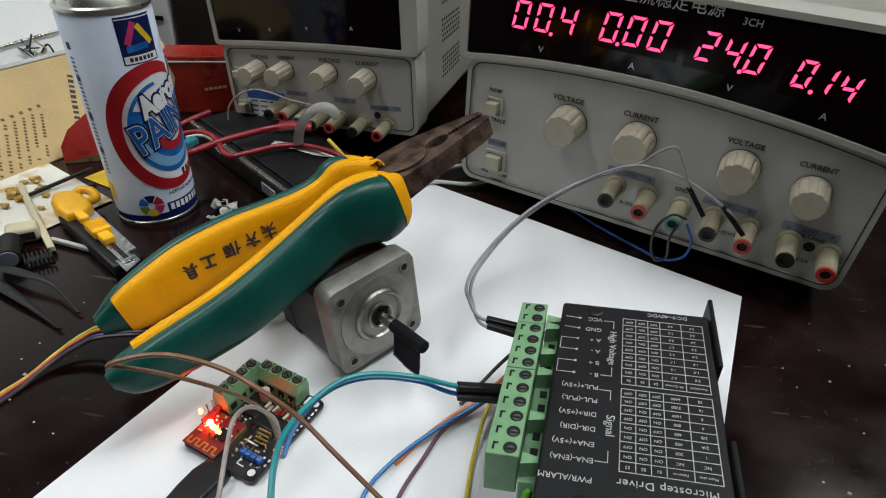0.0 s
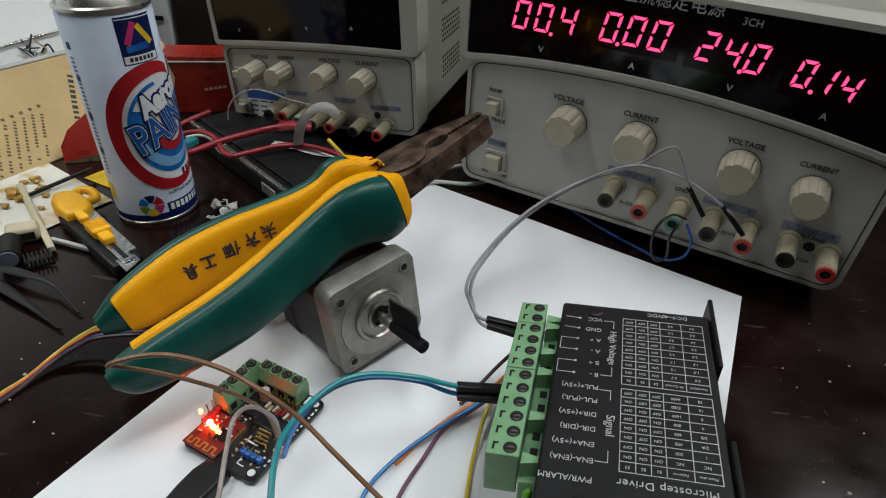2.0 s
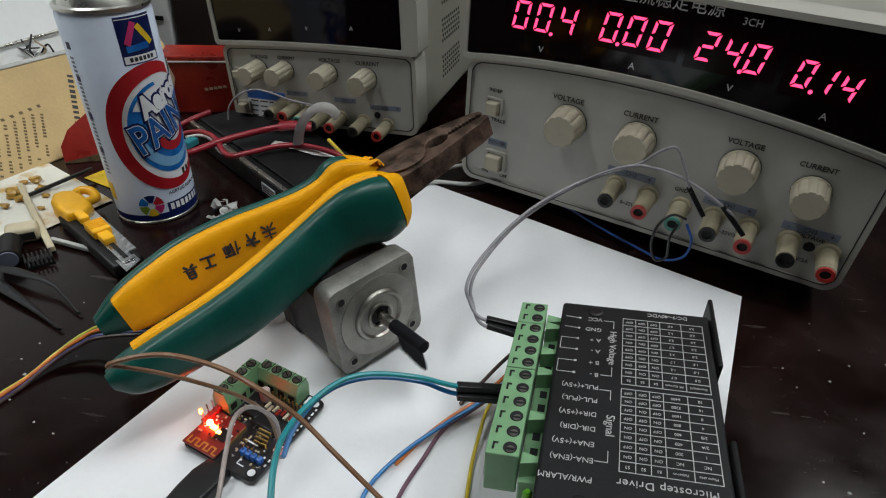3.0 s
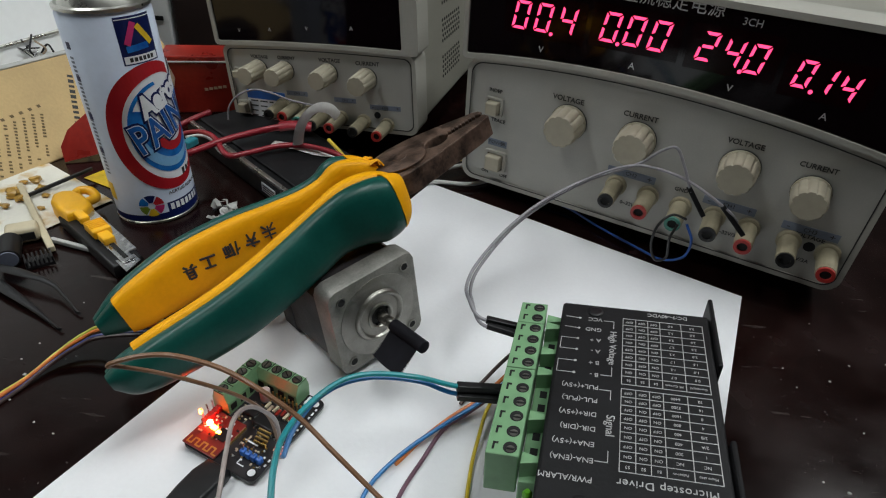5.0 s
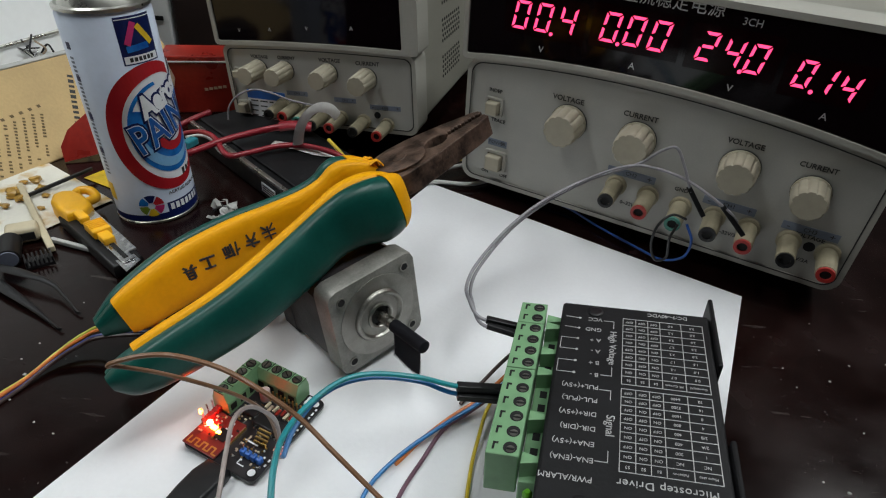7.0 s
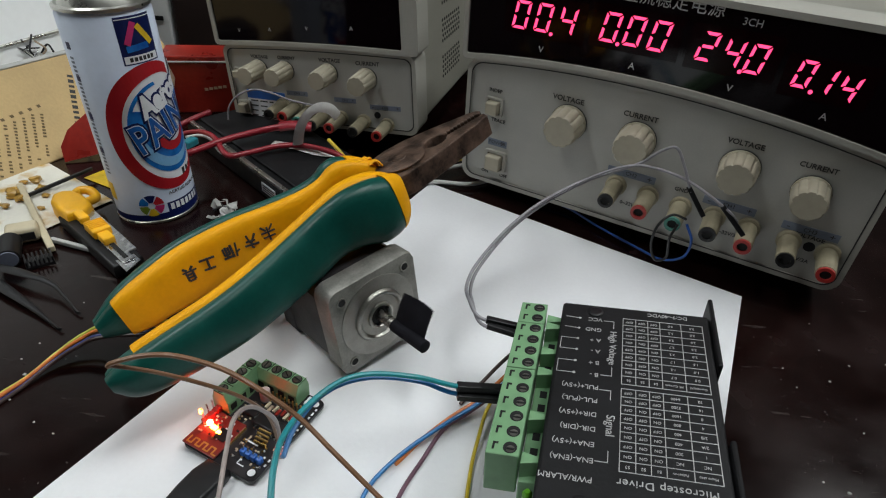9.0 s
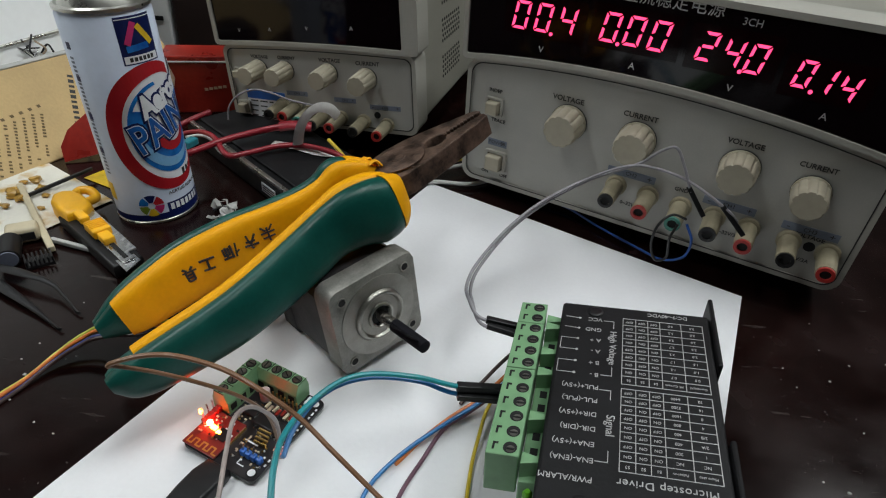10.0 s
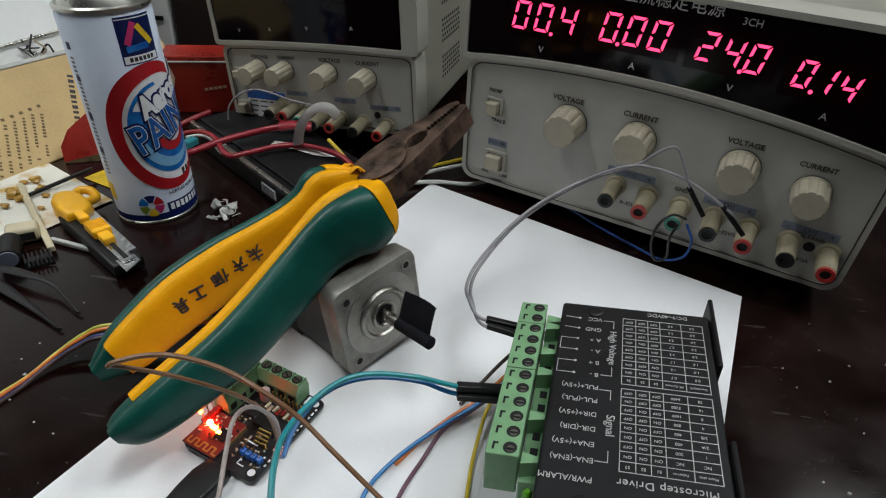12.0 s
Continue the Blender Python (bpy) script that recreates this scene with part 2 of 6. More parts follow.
def smooth_path(pts, n=8):
    """Catmull-Rom through the points."""
    P = [Vector(p) for p in pts]
    P = [2 * P[0] - P[1]] + P + [2 * P[-1] - P[-2]]
    out = []
    for i in range(1, len(P) - 2):
        for k in range(n):
            t = k / n
            a0, b0, c0, d0 = P[i - 1:i + 3]
            out.append(0.5 * (2 * b0 + (c0 - a0) * t + (2 * a0 - 5 * b0 + 4 * c0 - d0) * t * t + (3 * b0 - a0 - 3 * c0 + d0) * t ** 3))
    out.append(P[-2])
    return out


def tube(pts, r, seg=8, n=8, flat=None, m=None):
    """A sheath swept along a smooth path; flat gives (half width, half height) instead of r."""
    path = smooth_path(pts, n)
    bm = bmesh.new()
    rings = []
    side = None
    for i, p in enumerate(path):
        d = (path[min(i + 1, len(path) - 1)] - path[max(i - 1, 0)]).normalized()
        ref = Vector((0, 0, 1)) if side is None else side.cross(d) * -1
        if side is None:
            side = d.cross(ref if abs(d.z) < 0.95 else Vector((1, 0, 0))).normalized()
        else:
            side = (side - d * side.dot(d)).normalized()
        upv = side.cross(d).normalized()
        ru, rv = flat if flat else (r, r)
        rings.append([bm.verts.new(p + side * (ru * math.cos(2 * math.pi * k / seg)) + upv * (rv * math.sin(2 * math.pi * k / seg))) for k in range(seg)])
    for ra, rb in zip(rings, rings[1:]):
        for k in range(seg):
            j = (k + 1) % seg
            bm.faces.new((ra[k], ra[j], rb[j], rb[k]))
    bm.faces.new(rings[0][::-1])
    bm.faces.new(rings[-1])
    bmesh.ops.recalc_face_normals(bm, faces=bm.faces)
    if m:
        bmesh.ops.transform(bm, matrix=m, verts=bm.verts)
    return bm


def letters(text, size, depth=0.0002, align="CENTER", space=1.0, shear=0.0, bold=0.0):
    """Words in the built-in font as a bmesh in the xy plane, z up out of the surface."""
    c = bpy.data.curves.new("words", "FONT")
    c.body, c.size, c.extrude, c.align_x, c.align_y, c.space_character, c.shear, c.offset = text, size, depth / 2, align, "CENTER", space, shear, bold
    c.resolution_u = 3
    o = new("words", c)
    dg = bpy.context.evaluated_depsgraph_get()
    me = bpy.data.meshes.new_from_object(o.evaluated_get(dg))
    bm = bmesh.new()
    bm.from_mesh(me)
    bpy.data.objects.remove(o)
    bpy.data.meshes.remove(me)
    bpy.data.curves.remove(c)
    return bm


def moved(bm, m):
    bmesh.ops.transform(bm, matrix=m, verts=bm.verts)
    return bm


# front faces stand in the xz plane, facing -y: (u, v, out) -> (u, -out, v)
FRONT = Matrix(((1, 0, 0, 0), (0, 0, -1, 0), (0, 1, 0, 0), (0, 0, 0, 1)))


# ------------------------------------------------------------------ room and bench
def slab(name, lo, hi, material, label, category):
    c = [(p + q) / 2 for p, q in zip(lo, hi)]
    ob = part(name, box([q - p for p, q in zip(lo, hi)], (0, 0, 0)), material)
    ob.location = c
    return tagged(ob, label, category, kind="structure")


slab("floor", (-2.6, -2.2, -0.80), (2.6, 1.9, -0.75), M["floor"], "grey tiled workshop floor", "floor")
# unseen ceiling and walls, toned dark or white to steer bounce and reflections
slab("ceiling", (-2.6, -2.2, 1.95), (2.6, 1.9, 2.0), M["ceiling"], "unseen ceiling, darkened grey to cut bounced light", "ceiling")
slab("wall_north", (-2.6, 1.8, -0.75), (2.6, 1.9, 1.95), M["dark_wall"], "unseen dark wall behind the bench, keeps reflections dark", "wall")
slab("wall_south", (-2.6, -2.3, -0.75), (2.6, -2.2, 1.95), M["dark_wall"], "unseen dark wall, added to cut bounced light", "wall")
slab("wall_east", (2.6, -2.2, -0.75), (2.7, 1.8, 1.95), M["dark_wall"], "unseen dark wall, added to cut bounced light", "wall")
slab("wall_west", (-2.7, -2.2, -0.75), (-2.6, 1.8, 1.95), M["wall"], "unseen white wall, added to brighten reflections at the left", "wall")


def ceiling_or_fill_lamp(m):
    t = thing("ceiling_or_fill_lamp", m, "long white fluorescent ceiling lamp, lit; the left copy is added fill", "ceiling lamp", "ceiling lamps")
    part("housing", box((1.26, 0.30, 0.05), (0, 0, -0.025), 0.006), M["ceiling"], t)
    part("diffuser", box((1.2, 0.25, 0.012), (0, 0, -0.055), 0.003), M["lamp_glow"], t, "glowing white diffuser")
    return t


# bodies for all three; the left one only houses the added fill
lamp = None
for lx, ly, turn, watts in CEILING_AND_FILL_LAMPS:
    place = pose(lx, ly, 1.95, 0, 0, 90 + turn)
    lamp = copy_thing(lamp, place) if lamp else ceiling_or_fill_lamp(place)


def workbench():
    t = thing("workbench", pose(0, 0, 0), "dark red-brown lacquered wooden bench top, dusty and scratched", "table")
    part("tabletop", box((2.4, 0.89, 0.03), (0.2, 0.14, -0.015), 0.003), M["table"], t)
    for x in (-0.93, 1.33):
        for y in (-0.24, 0.52):
            part("leg", box((0.05, 0.05, 0.72), (x, y, -0.39), 0.004), M["table"], t)
    return t


workbench()


def sheet(name, corners, label, bend=0.0006, n=24, material=None, seed=0.0):
    """A sheet of paper with its four corners given, slightly wavy."""
    c = [Vector((x, y, 0)) for x, y in corners]
    bm = bmesh.new()
    top, low = [], []
    for i in range(n + 1):
        for j in range(n + 1):
            u, v = i / n, j / n
            p = c[0] * (1 - u) * (1 - v) + c[1] * u * (1 - v) + c[2] * u * v + c[3] * (1 - u) * v
            h = bend * (0.5 + 0.5 * noise.noise((p.x * 14 + seed, p.y * 14, seed)))
            low.append(bm.verts.new((p.x, p.y, 0.0002 + h)))
            top.append(bm.verts.new((p.x, p.y, 0.0005 + h)))
    k = n + 1
    for i in range(n):
        for j in range(n):
            q = (i * k + j, (i + 1) * k + j, (i + 1) * k + j + 1, i * k + j + 1)
            bm.faces.new([top[x] for x in q])
            bm.faces.new([low[x] for x in q][::-1])
    rim = [i * k for i in range(k)] + [n * k + j for j in range(1, k)] + [i * k + n for i in range(n - 1, -1, -1)] + [j for j in range(n - 1, 0, -1)]
    for p, q in zip(rim, rim[1:] + rim[:1]):
        bm.faces.new((low[p], low[q], top[q], top[p]))
    bmesh.ops.recalc_face_normals(bm, faces=bm.faces)
    ob = part(name, bm, material or M["paper"], smooth=True)
    return tagged(ob, label, "paper")


sheet("paper_sheet", [(-0.0117, 0.3497), (0.1589, 0.2519), (0.0365, -0.018), (-0.1405, 0.0825)], "white sheet of printer paper lying flat under the motor and driver")


# ------------------------------------------------------------------ bench power supplies
SEG = {"0": "abcdef", "1": "bc", "2": "abged", "3": "abgcd", "4": "fgbc", "5": "afgcd"}


def digit(ch, h, w):
    """Seven-segment figure, leaning, centred on the origin."""
    s, g = 0.0013, 0.0006
    shapes = {}
    hh = h / 2
    shapes["a"] = ((-w / 2 + g, hh), (w / 2 - g, hh), (w / 2 - s - g, hh - s), (-w / 2 + s + g, hh - s))
    shapes["d"] = ((-w / 2 + s + g, -hh + s), (w / 2 - s - g, -hh + s), (w / 2 - g, -hh), (-w / 2 + g, -hh))
    shapes["g"] = ((-w / 2 + s, s / 2), (w / 2 - s, s / 2), (w / 2 - s, -s / 2), (-w / 2 + s, -s / 2))
    shapes["b"] = ((w / 2, hh - g), (w / 2, g), (w / 2 - s, g + s / 2), (w / 2 - s, hh - s - g))
    shapes["c"] = ((w / 2, -g), (w / 2, -hh + g), (w / 2 - s, -hh + s + g), (w / 2 - s, -g - s / 2))
    shapes["f"] = ((-w / 2, hh - g), (-w / 2 + s, hh - s - g), (-w / 2 + s, g + s / 2), (-w / 2, g))
    shapes["e"] = ((-w / 2, -g), (-w / 2 + s, -g - s / 2), (-w / 2 + s, -hh + s + g), (-w / 2, -hh + g))
    lean = Matrix(((1, 0.16, 0, 0), (0, 1, 0, 0), (0, 0, 1, 0), (0, 0, 0, 1)))
    return [(k, lean, shapes[k]) for k in SEG[ch]]


def knob_on(parent, u, v, r, tilt, k=1.0):
    base = tilt @ FRONT @ pose(u, v, 0.001)
    body = part("knob", lathe([(r * 1.06, 0), (r * 1.06, 0.0012), (r, 0.0016), (r * 0.98, 0.0108 * k), (r * 0.95, 0.0138 * k), (r * 0.89, 0.0145 * k)], 66, base, ribs=11, rib=r * 0.08, rib_from=0.0015), M["knob"], parent, "ivory fluted plastic knob", smooth=True)
    # black disc behind the knob, standing in for its shadow on the panel
    part("shadow_ring", lathe([(r * 1.08, -0.0004), (r * 1.08, 0.0004)], 40, base), M["black_plastic"], body)
    return body


def post_on(parent, u, v, r, cap, tilt, length=0.019):
    base = tilt @ FRONT @ pose(u, v, 0.0)
    part("post_base", lathe([(r * 1.2, 0), (r * 1.2, 0.0022), (r * 1.05, 0.0026)], 28, base), M["post"], parent)
    b = part("binding_post", lathe([(r * 0.95, 0.0026), (r, 0.004), (r * 0.92, length), (r * 0.80, length + 0.0004)], 48, base, ribs=16, rib=r * 0.20, rib_from=0.003), M["post"], parent, "ivory ribbed binding post", smooth=True)
    e = base @ pose(0, 0, length)
    o = [(r * 0.84 * math.cos(t * math.pi / 12), r * 0.84 * math.sin(t * math.pi / 12)) for t in range(24)]
    i = [(x * 0.62, y * 0.62) for x, y in o]
    part("socket_ring", frame_ring(o, i, -0.001, 0.0016, e), cap, b, "coloured plastic socket ring", smooth=True)
    part("socket_hole", lathe([(r * 0.5, 0.0), (r * 0.5, 0.0006)], 20, e), M["hole"], b)
    return b


def push_switch(parent, u, v, w, tilt):
    base = tilt @ FRONT @ pose(u, v, 0)
    part("switch_frame", frame_ring(rounded(w * 1.5, w * 1.5, w * 0.2, 4, -w * 0.75, -w * 0.75), rounded(w * 1.15, w * 1.15, w * 0.12, 4, -w * 0.575, -w * 0.575), 0, 0.0022, base), M["case"], parent)
    part("switch_well", box((w * 1.16, w * 1.16, 0.0006), (0, 0, 0.0003), m=base), M["hole"], parent)
    part("switch_button", box((w, w, 0.006), (0, 0, 0.0033), 0.0008, m=base), M["knob"], parent, "ivory push button")


def words_on(parent, text, u, v, size, tilt, material, name="lettering", space=1.0, bold=0.0):
    return part(name, moved(letters(text, size, 0.0002, space=space, bold=bold), tilt @ FRONT @ pose(u, v, 0.0002)), material, parent)


def band_on(parent, u0, u1, v, h, tilt, name, plus=True):
    part("channel_band", box((u1 - u0, h, 0.0003), ((u0 + u1) / 2, v, 0.00015), m=tilt @ FRONT), M["blue_band"], parent, "blue-grey printed band")
    k = tilt @ FRONT @ pose(0, 0, 0.0003)
    part("lettering", join(moved(letters(name, h * 0.75), k @ pose((u0 + u1) / 2, v, 0)), moved(letters("+", h * 1.1), k @ pose(u1 - h * 0.7, v, 0)), moved(letters("-", h * 1.1), k @ pose(u0 + h * 0.7, v, 0))), M["ink"], parent)


def power_supply(m, W, H, seam, lean, label, depth, spec, sx=0.0):
    """Bench supply: steel case, moulded front, dark display window over the control panel."""
    t = thing("power_supply", m, label, "power supply", "bench power supplies")
    tilt = pose(0, 0, 0, lean, 0, 0)
    part("case", box((W - 0.006, depth, H - 0.004), (W / 2, 0.02 + depth / 2, H / 2), 0.003), M["steel_case"], t, "olive-grey painted steel case")
    # moulded front: lower panel frame and upper display frame
    flat = lambda q: 0.0
    rise = lambda q: spec["arch"][0] * 4 * q * (1 - q) + spec["arch"][1] * (1 - q)
    rad = spec["rad"]
    lo_o, lo_i = arched(W, seam, rad, 6, 0, 0, W, flat, rise), arched(W - 0.006, seam - 0.0058, rad * 0.8, 6, 0.003, 0.003, W, flat, rise)
    part("panel_frame", frame_ring(lo_o, lo_i, -0.02, 0.0012, tilt @ FRONT), M["case"], t, smooth=True)
    part("control_panel", prism(lo_i, -0.018, 0.0, m=tilt @ FRONT), M["panel"], t, "grey control panel with printed legends")
    part("panel_line", frame_ring(arched(W - 0.0054, seam - 0.0052, rad * 0.8, 6, 0.0027, 0.0027, W, flat, rise), arched(W - 0.0066, seam - 0.0064, rad * 0.8, 6, 0.0033, 0.0033, W, flat, rise), 0.0012, 0.0014, tilt @ FRONT), M["ink"], t)
    up_o, up_i = arched(W + 0.006, H - seam, 0.003, 3, -0.003, seam, W, rise, flat), arched(W + 0.001 - spec["margin"], H - seam - 0.0058, 0.0015, 3, -0.0005, seam + 0.0028, W, rise, flat)
    part("display_frame", frame_ring(up_o, up_i, -0.018, 0.0035, tilt @ FRONT), M["case"], t, smooth=True)
    part("display_window", prism(up_i, -0.012, 0.0022, m=tilt @ FRONT), M["screen"], t, "dark smoked display window")
    for x in (0.02, W - 0.02):
        for y in (0.04, depth - 0.02):
            part("foot", lathe([(0.006, -0.010), (0.007, 0.0)], 16, pose(x, y, 0)), M["black_plastic"], t)
    # slotted vents on the right side
    holes = []
    vw, vh, pitch = spec["vent"]
    for gz in range(spec["vrows"]):
        for gy in range(9):
            for rz in range(5):
                stagger = vw * 0.55 * (rz % 2)
                holes.append(lathe([(1.0, -0.0003), (1.0, 0.0003)], 10, pose(W - 0.0030, 0.070 + gy * vw * 2.3 + stagger, 0.020 + gz * pitch + rz * vh * 0.85) @ pose(0, 0, 0, 0, 90, 0) @ Matrix.Diagonal((vh * 0.28, vw * 0.5, 1, 1))))
    part("vent_holes", join(*holes), M["hole"], t, "rows of punched vent holes")
    for (u, v), kr in zip(spec["knobs"], spec["kr"]):
        knob_on(t, u, v, kr, tilt, spec["klen"])
    for (u, v), c in zip(spec["posts"], spec["caps"]):
        post_on(t, u, v, spec["pr"], M[c], tilt, spec["plen"])
    for u, v, w in spec["switches"]:
        push_switch(t, u, v, w, tilt)
    for text, u, v, size in spec["legends"]:
        words_on(t, text, u, v, size * 0.88, tilt, M["ink"], bold=size * 0.012)
    for u0, u1, v, h, name in spec["bands"]:
        band_on(t, u0, u1, v, h, tilt, name)
    glass = tilt @ pose(0, -0.0022, 0)
    for text, u, v, size in spec["marks"]:
        words_on(t, text, u, v, size, glass, M["white_ink"], "display_mark")
    # flat dark red plates stand in for the digits' halo
    for u, v, w, h in spec["digit_glows"]:
        part("red_glow_plate", box((w, h, 0.0003), (u, v, 0.00005), m=glass @ FRONT), M["digit_glow"], t, "deep red plate painting the glow behind the digits")
    for text, u, v, h, w in spec["digits"]:
        for k, lean_m, quad in digit(text, h, w):
            part("led_segment", prism(quad, 0.0, 0.0004, m=glass @ FRONT @ pose(u, v, 0.0002) @ lean_m), M["led"], t, "glowing pink-red display segment")
    for u, v in spec["dots"]:
        part("led_dot", lathe([(0.0009, 0), (0.0009, 0.0005)], 12, glass @ FRONT @ pose(u, v, 0.0002)), M["led"], t)
    for u, v in spec["jacks"]:
        part("adjust_hole", lathe([(spec["pr"] * 0.55, 0), (spec["pr"] * 0.55, 0.0004)], 20, tilt @ FRONT @ pose(u, v, 0.0)), M["hole"], t)
    return t


spec_a = dict(
    rad=0.008, arch=(0.0092, 0.0042), margin=0.0, klen=1.0, kr=[0.0097, 0.0096, 0.0091, 0.0083], pr=0.0049, plen=0.0195, vrows=3, vent=(0.004, 0.008, 0.038),
    knobs=[(0.0645, 0.0535), (0.1030, 0.0538), (0.1550, 0.0535), (0.1885, 0.0505)],
    posts=[(0.0981, 0.0243), (0.1165, 0.0235), (0.1344, 0.0228), (0.1520, 0.0230), (0.1692, 0.0222), (0.1889, 0.0221), (0.2071, 0.0210)],
    caps=["black_plastic", "red_plastic", "green_post", "black_plastic", "red_plastic", "black_plastic", "red_plastic"],
    switches=[(0.0188, 0.0513, 0.0075), (0.0227, 0.0165, 0.0095)],
    legends=[("VOLTAGE", 0.0621, 0.0662, 0.0046), ("CURRENT", 0.1020, 0.0665, 0.0046), ("VOLTAGE", 0.1540, 0.0660, 0.0044), ("CURRENT", 0.1873, 0.0632, 0.0042),
             ("INDEP", 0.0185, 0.0608, 0.0034), ("TRACE", 0.0219, 0.0428, 0.0034), ("ON", 0.0161, 0.0074, 0.0034), ("OFF", 0.0290, 0.0073, 0.0034),
             ("GND", 0.1322, 0.0323, 0.0036), ("VOLTAGE", 0.1964, 0.0268, 0.0038), ("0~32V/3A", 0.1085, 0.0145, 0.0034), ("0~32V/3A", 0.1610, 0.0150, 0.0034), ("5V/3A", 0.1975, 0.0128, 0.0034)],
    bands=[(0.0915, 0.1180, 0.0328, 0.0044, "CH2"), (0.1440, 0.1700, 0.0312, 0.0044, "CH1"), (0.1830, 0.2090, 0.0300, 0.0044, "CH3"), (0.0165, 0.0290, 0.0285, 0.0044, "POWER")],
    marks=[("V", 0.0431, 0.0902, 0.0046), ("A", 0.0917, 0.0918, 0.0046), ("V", 0.1384, 0.0913, 0.0046), ("A", 0.1797, 0.0878, 0.0046), ("直流稳定电源", 0.1035, 0.1243, 0.0078), ("3CH", 0.1391, 0.1214, 0.0045)],
    digits=[("0", 0.0302, 0.1060, 0.0142, 0.0080), ("0", 0.0425, 0.1065, 0.0142, 0.0080), ("4", 0.0554, 0.1072, 0.0142, 0.0080),
            ("0", 0.0777, 0.1082, 0.0142, 0.0080), ("0", 0.0895, 0.1084, 0.0142, 0.0080), ("0", 0.1015, 0.1084, 0.0142, 0.0080),
            ("2", 0.1238, 0.1080, 0.0133, 0.0074), ("4", 0.1352, 0.1072, 0.0133, 0.0074), ("0", 0.1456, 0.1066, 0.0133, 0.0074),
            ("0", 0.1660, 0.1044, 0.0122, 0.0066), ("1", 0.1745, 0.1032, 0.0122, 0.0066), ("4", 0.1842, 0.1018, 0.0122, 0.0066)],
    digit_glows=[(0.0430, 0.1066, 0.044, 0.021), (0.0897, 0.1083, 0.044, 0.021), (0.1350, 0.1073, 0.040, 0.021), (0.1755, 0.1030, 0.036, 0.019)],
    dots=[(0.0474, 0.0992), (0.0825, 0.1010), (0.1402, 0.0998), (0.1708, 0.0974)],
    jacks=[(0.1985, 0.0215)])
power_supply(pose(0.0084, 0.3496, 0.010, 0, 0, -27.4), 0.2185, 0.1290, 0.073, 3.28, "grey triple bench power supply with lit red digits", 0.26, spec_a)

spec_b = dict(
    rad=0.006, arch=(0.0016, 0.0), margin=0.0085, klen=1.25, kr=[0.0063, 0.0063, 0.0065, 0.0068], pr=0.0042, plen=0.020, vrows=3, vent=(0.0024, 0.0042, 0.026),
    knobs=[(0.0255, 0.0380), (0.0458, 0.0382), (0.0780, 0.0384), (0.1055, 0.0368)],
    posts=[(0.0400, 0.0135), (0.0500, 0.0128), (0.0608, 0.0105), (0.0712, 0.0085), (0.0840, 0.0080), (0.1008, 0.0068), (0.1178, 0.0055)],
    caps=["black_plastic", "red_plastic", "green_post", "black_plastic", "red_plastic", "black_plastic", "red_plastic"],
    switches=[(0.0092, 0.0345, 0.0048), (0.0090, 0.0100, 0.0064)],
    legends=[("VOLTAGE", 0.0270, 0.0462, 0.0034), ("CURRENT", 0.0475, 0.0465, 0.0034), ("VOLTAGE", 0.0795, 0.0468, 0.0040), ("CURRENT", 0.1065, 0.0462, 0.0042), ("VOLTAGE", 0.1130, 0.0165, 0.0030)],
    bands=[(0.0440, 0.0600, 0.0225, 0.0032, "CH2"), (0.0800, 0.0960, 0.0205, 0.0032, "CH1"), (0.1060, 0.1280, 0.0175, 0.0032, "CH3")],
    marks=[("V", 0.0170, 0.0635, 0.0030), ("A", 0.0400, 0.0650, 0.0030), ("V", 0.0672, 0.0668, 0.0033), ("A", 0.0985, 0.0683, 0.0036)],
    digits=[], digit_glows=[], dots=[], jacks=[(0.1110, 0.0120)])
supply_b = power_supply(pose(-0.1580, 0.4090, 0.0100, 0, -5.0, -13.8), 0.1400, 0.100, 0.0535, 0.0, "grey triple bench power supply, display dark", 0.2, spec_b)

tag = part("asset_sticker", box((0.0300, 0.0220, 0.0002), (0.0265, 0.0125, 0.0002), m=FRONT @ pose(0, 0, 0, 0, 0, -2)), M["paper"], supply_b, "white inventory sticker with a blue head")
part("sticker_head", box((0.0300, 0.0062, 0.0001), (0.0265, 0.0203, 0.0004), m=FRONT @ pose(0, 0, 0, 0, 0, -2)), M["blue_plastic"], tag)
rb = random.Random(2)
part("sticker_bars", join(*[box((w, 0.0009, 0.0001), (0.0135 + 0.0075 * (i % 4) + w / 2, 0.0155 - 0.0036 * (i // 4), 0.0004), m=FRONT @ pose(0, 0, 0, 0, 0, -2)) for i in range(16) for w in [rb.uniform(0.003, 0.006)]]), M["ink"], tag)


# ------------------------------------------------------------------ stepper motor with a taped shaft
def motor_pose(x, y, z, yaw, lean, roll):
    return pose(x, y, z, 0, 0, yaw) @ pose(0, 0, 0, lean) @ pose(0, 0, 0, 0, roll)


def torus_ring(profile, m, seg=56):
    """A turned ring: the open profile of (radius, height) pairs swept round z."""
    bm = bmesh.new()
    rings = [[bm.verts.new((r * math.cos(2 * math.pi * i / seg), r * math.sin(2 * math.pi * i / seg), z)) for i in range(seg)] for r, z in profile]
    for ra, rb in zip(rings, rings[1:]):
        for i in range(seg):
            j = (i + 1) % seg
            bm.faces.new((ra[i], ra[j], rb[j], rb[i]))
    bmesh.ops.recalc_face_normals(bm, faces=bm.faces)
    return moved(bm, m)


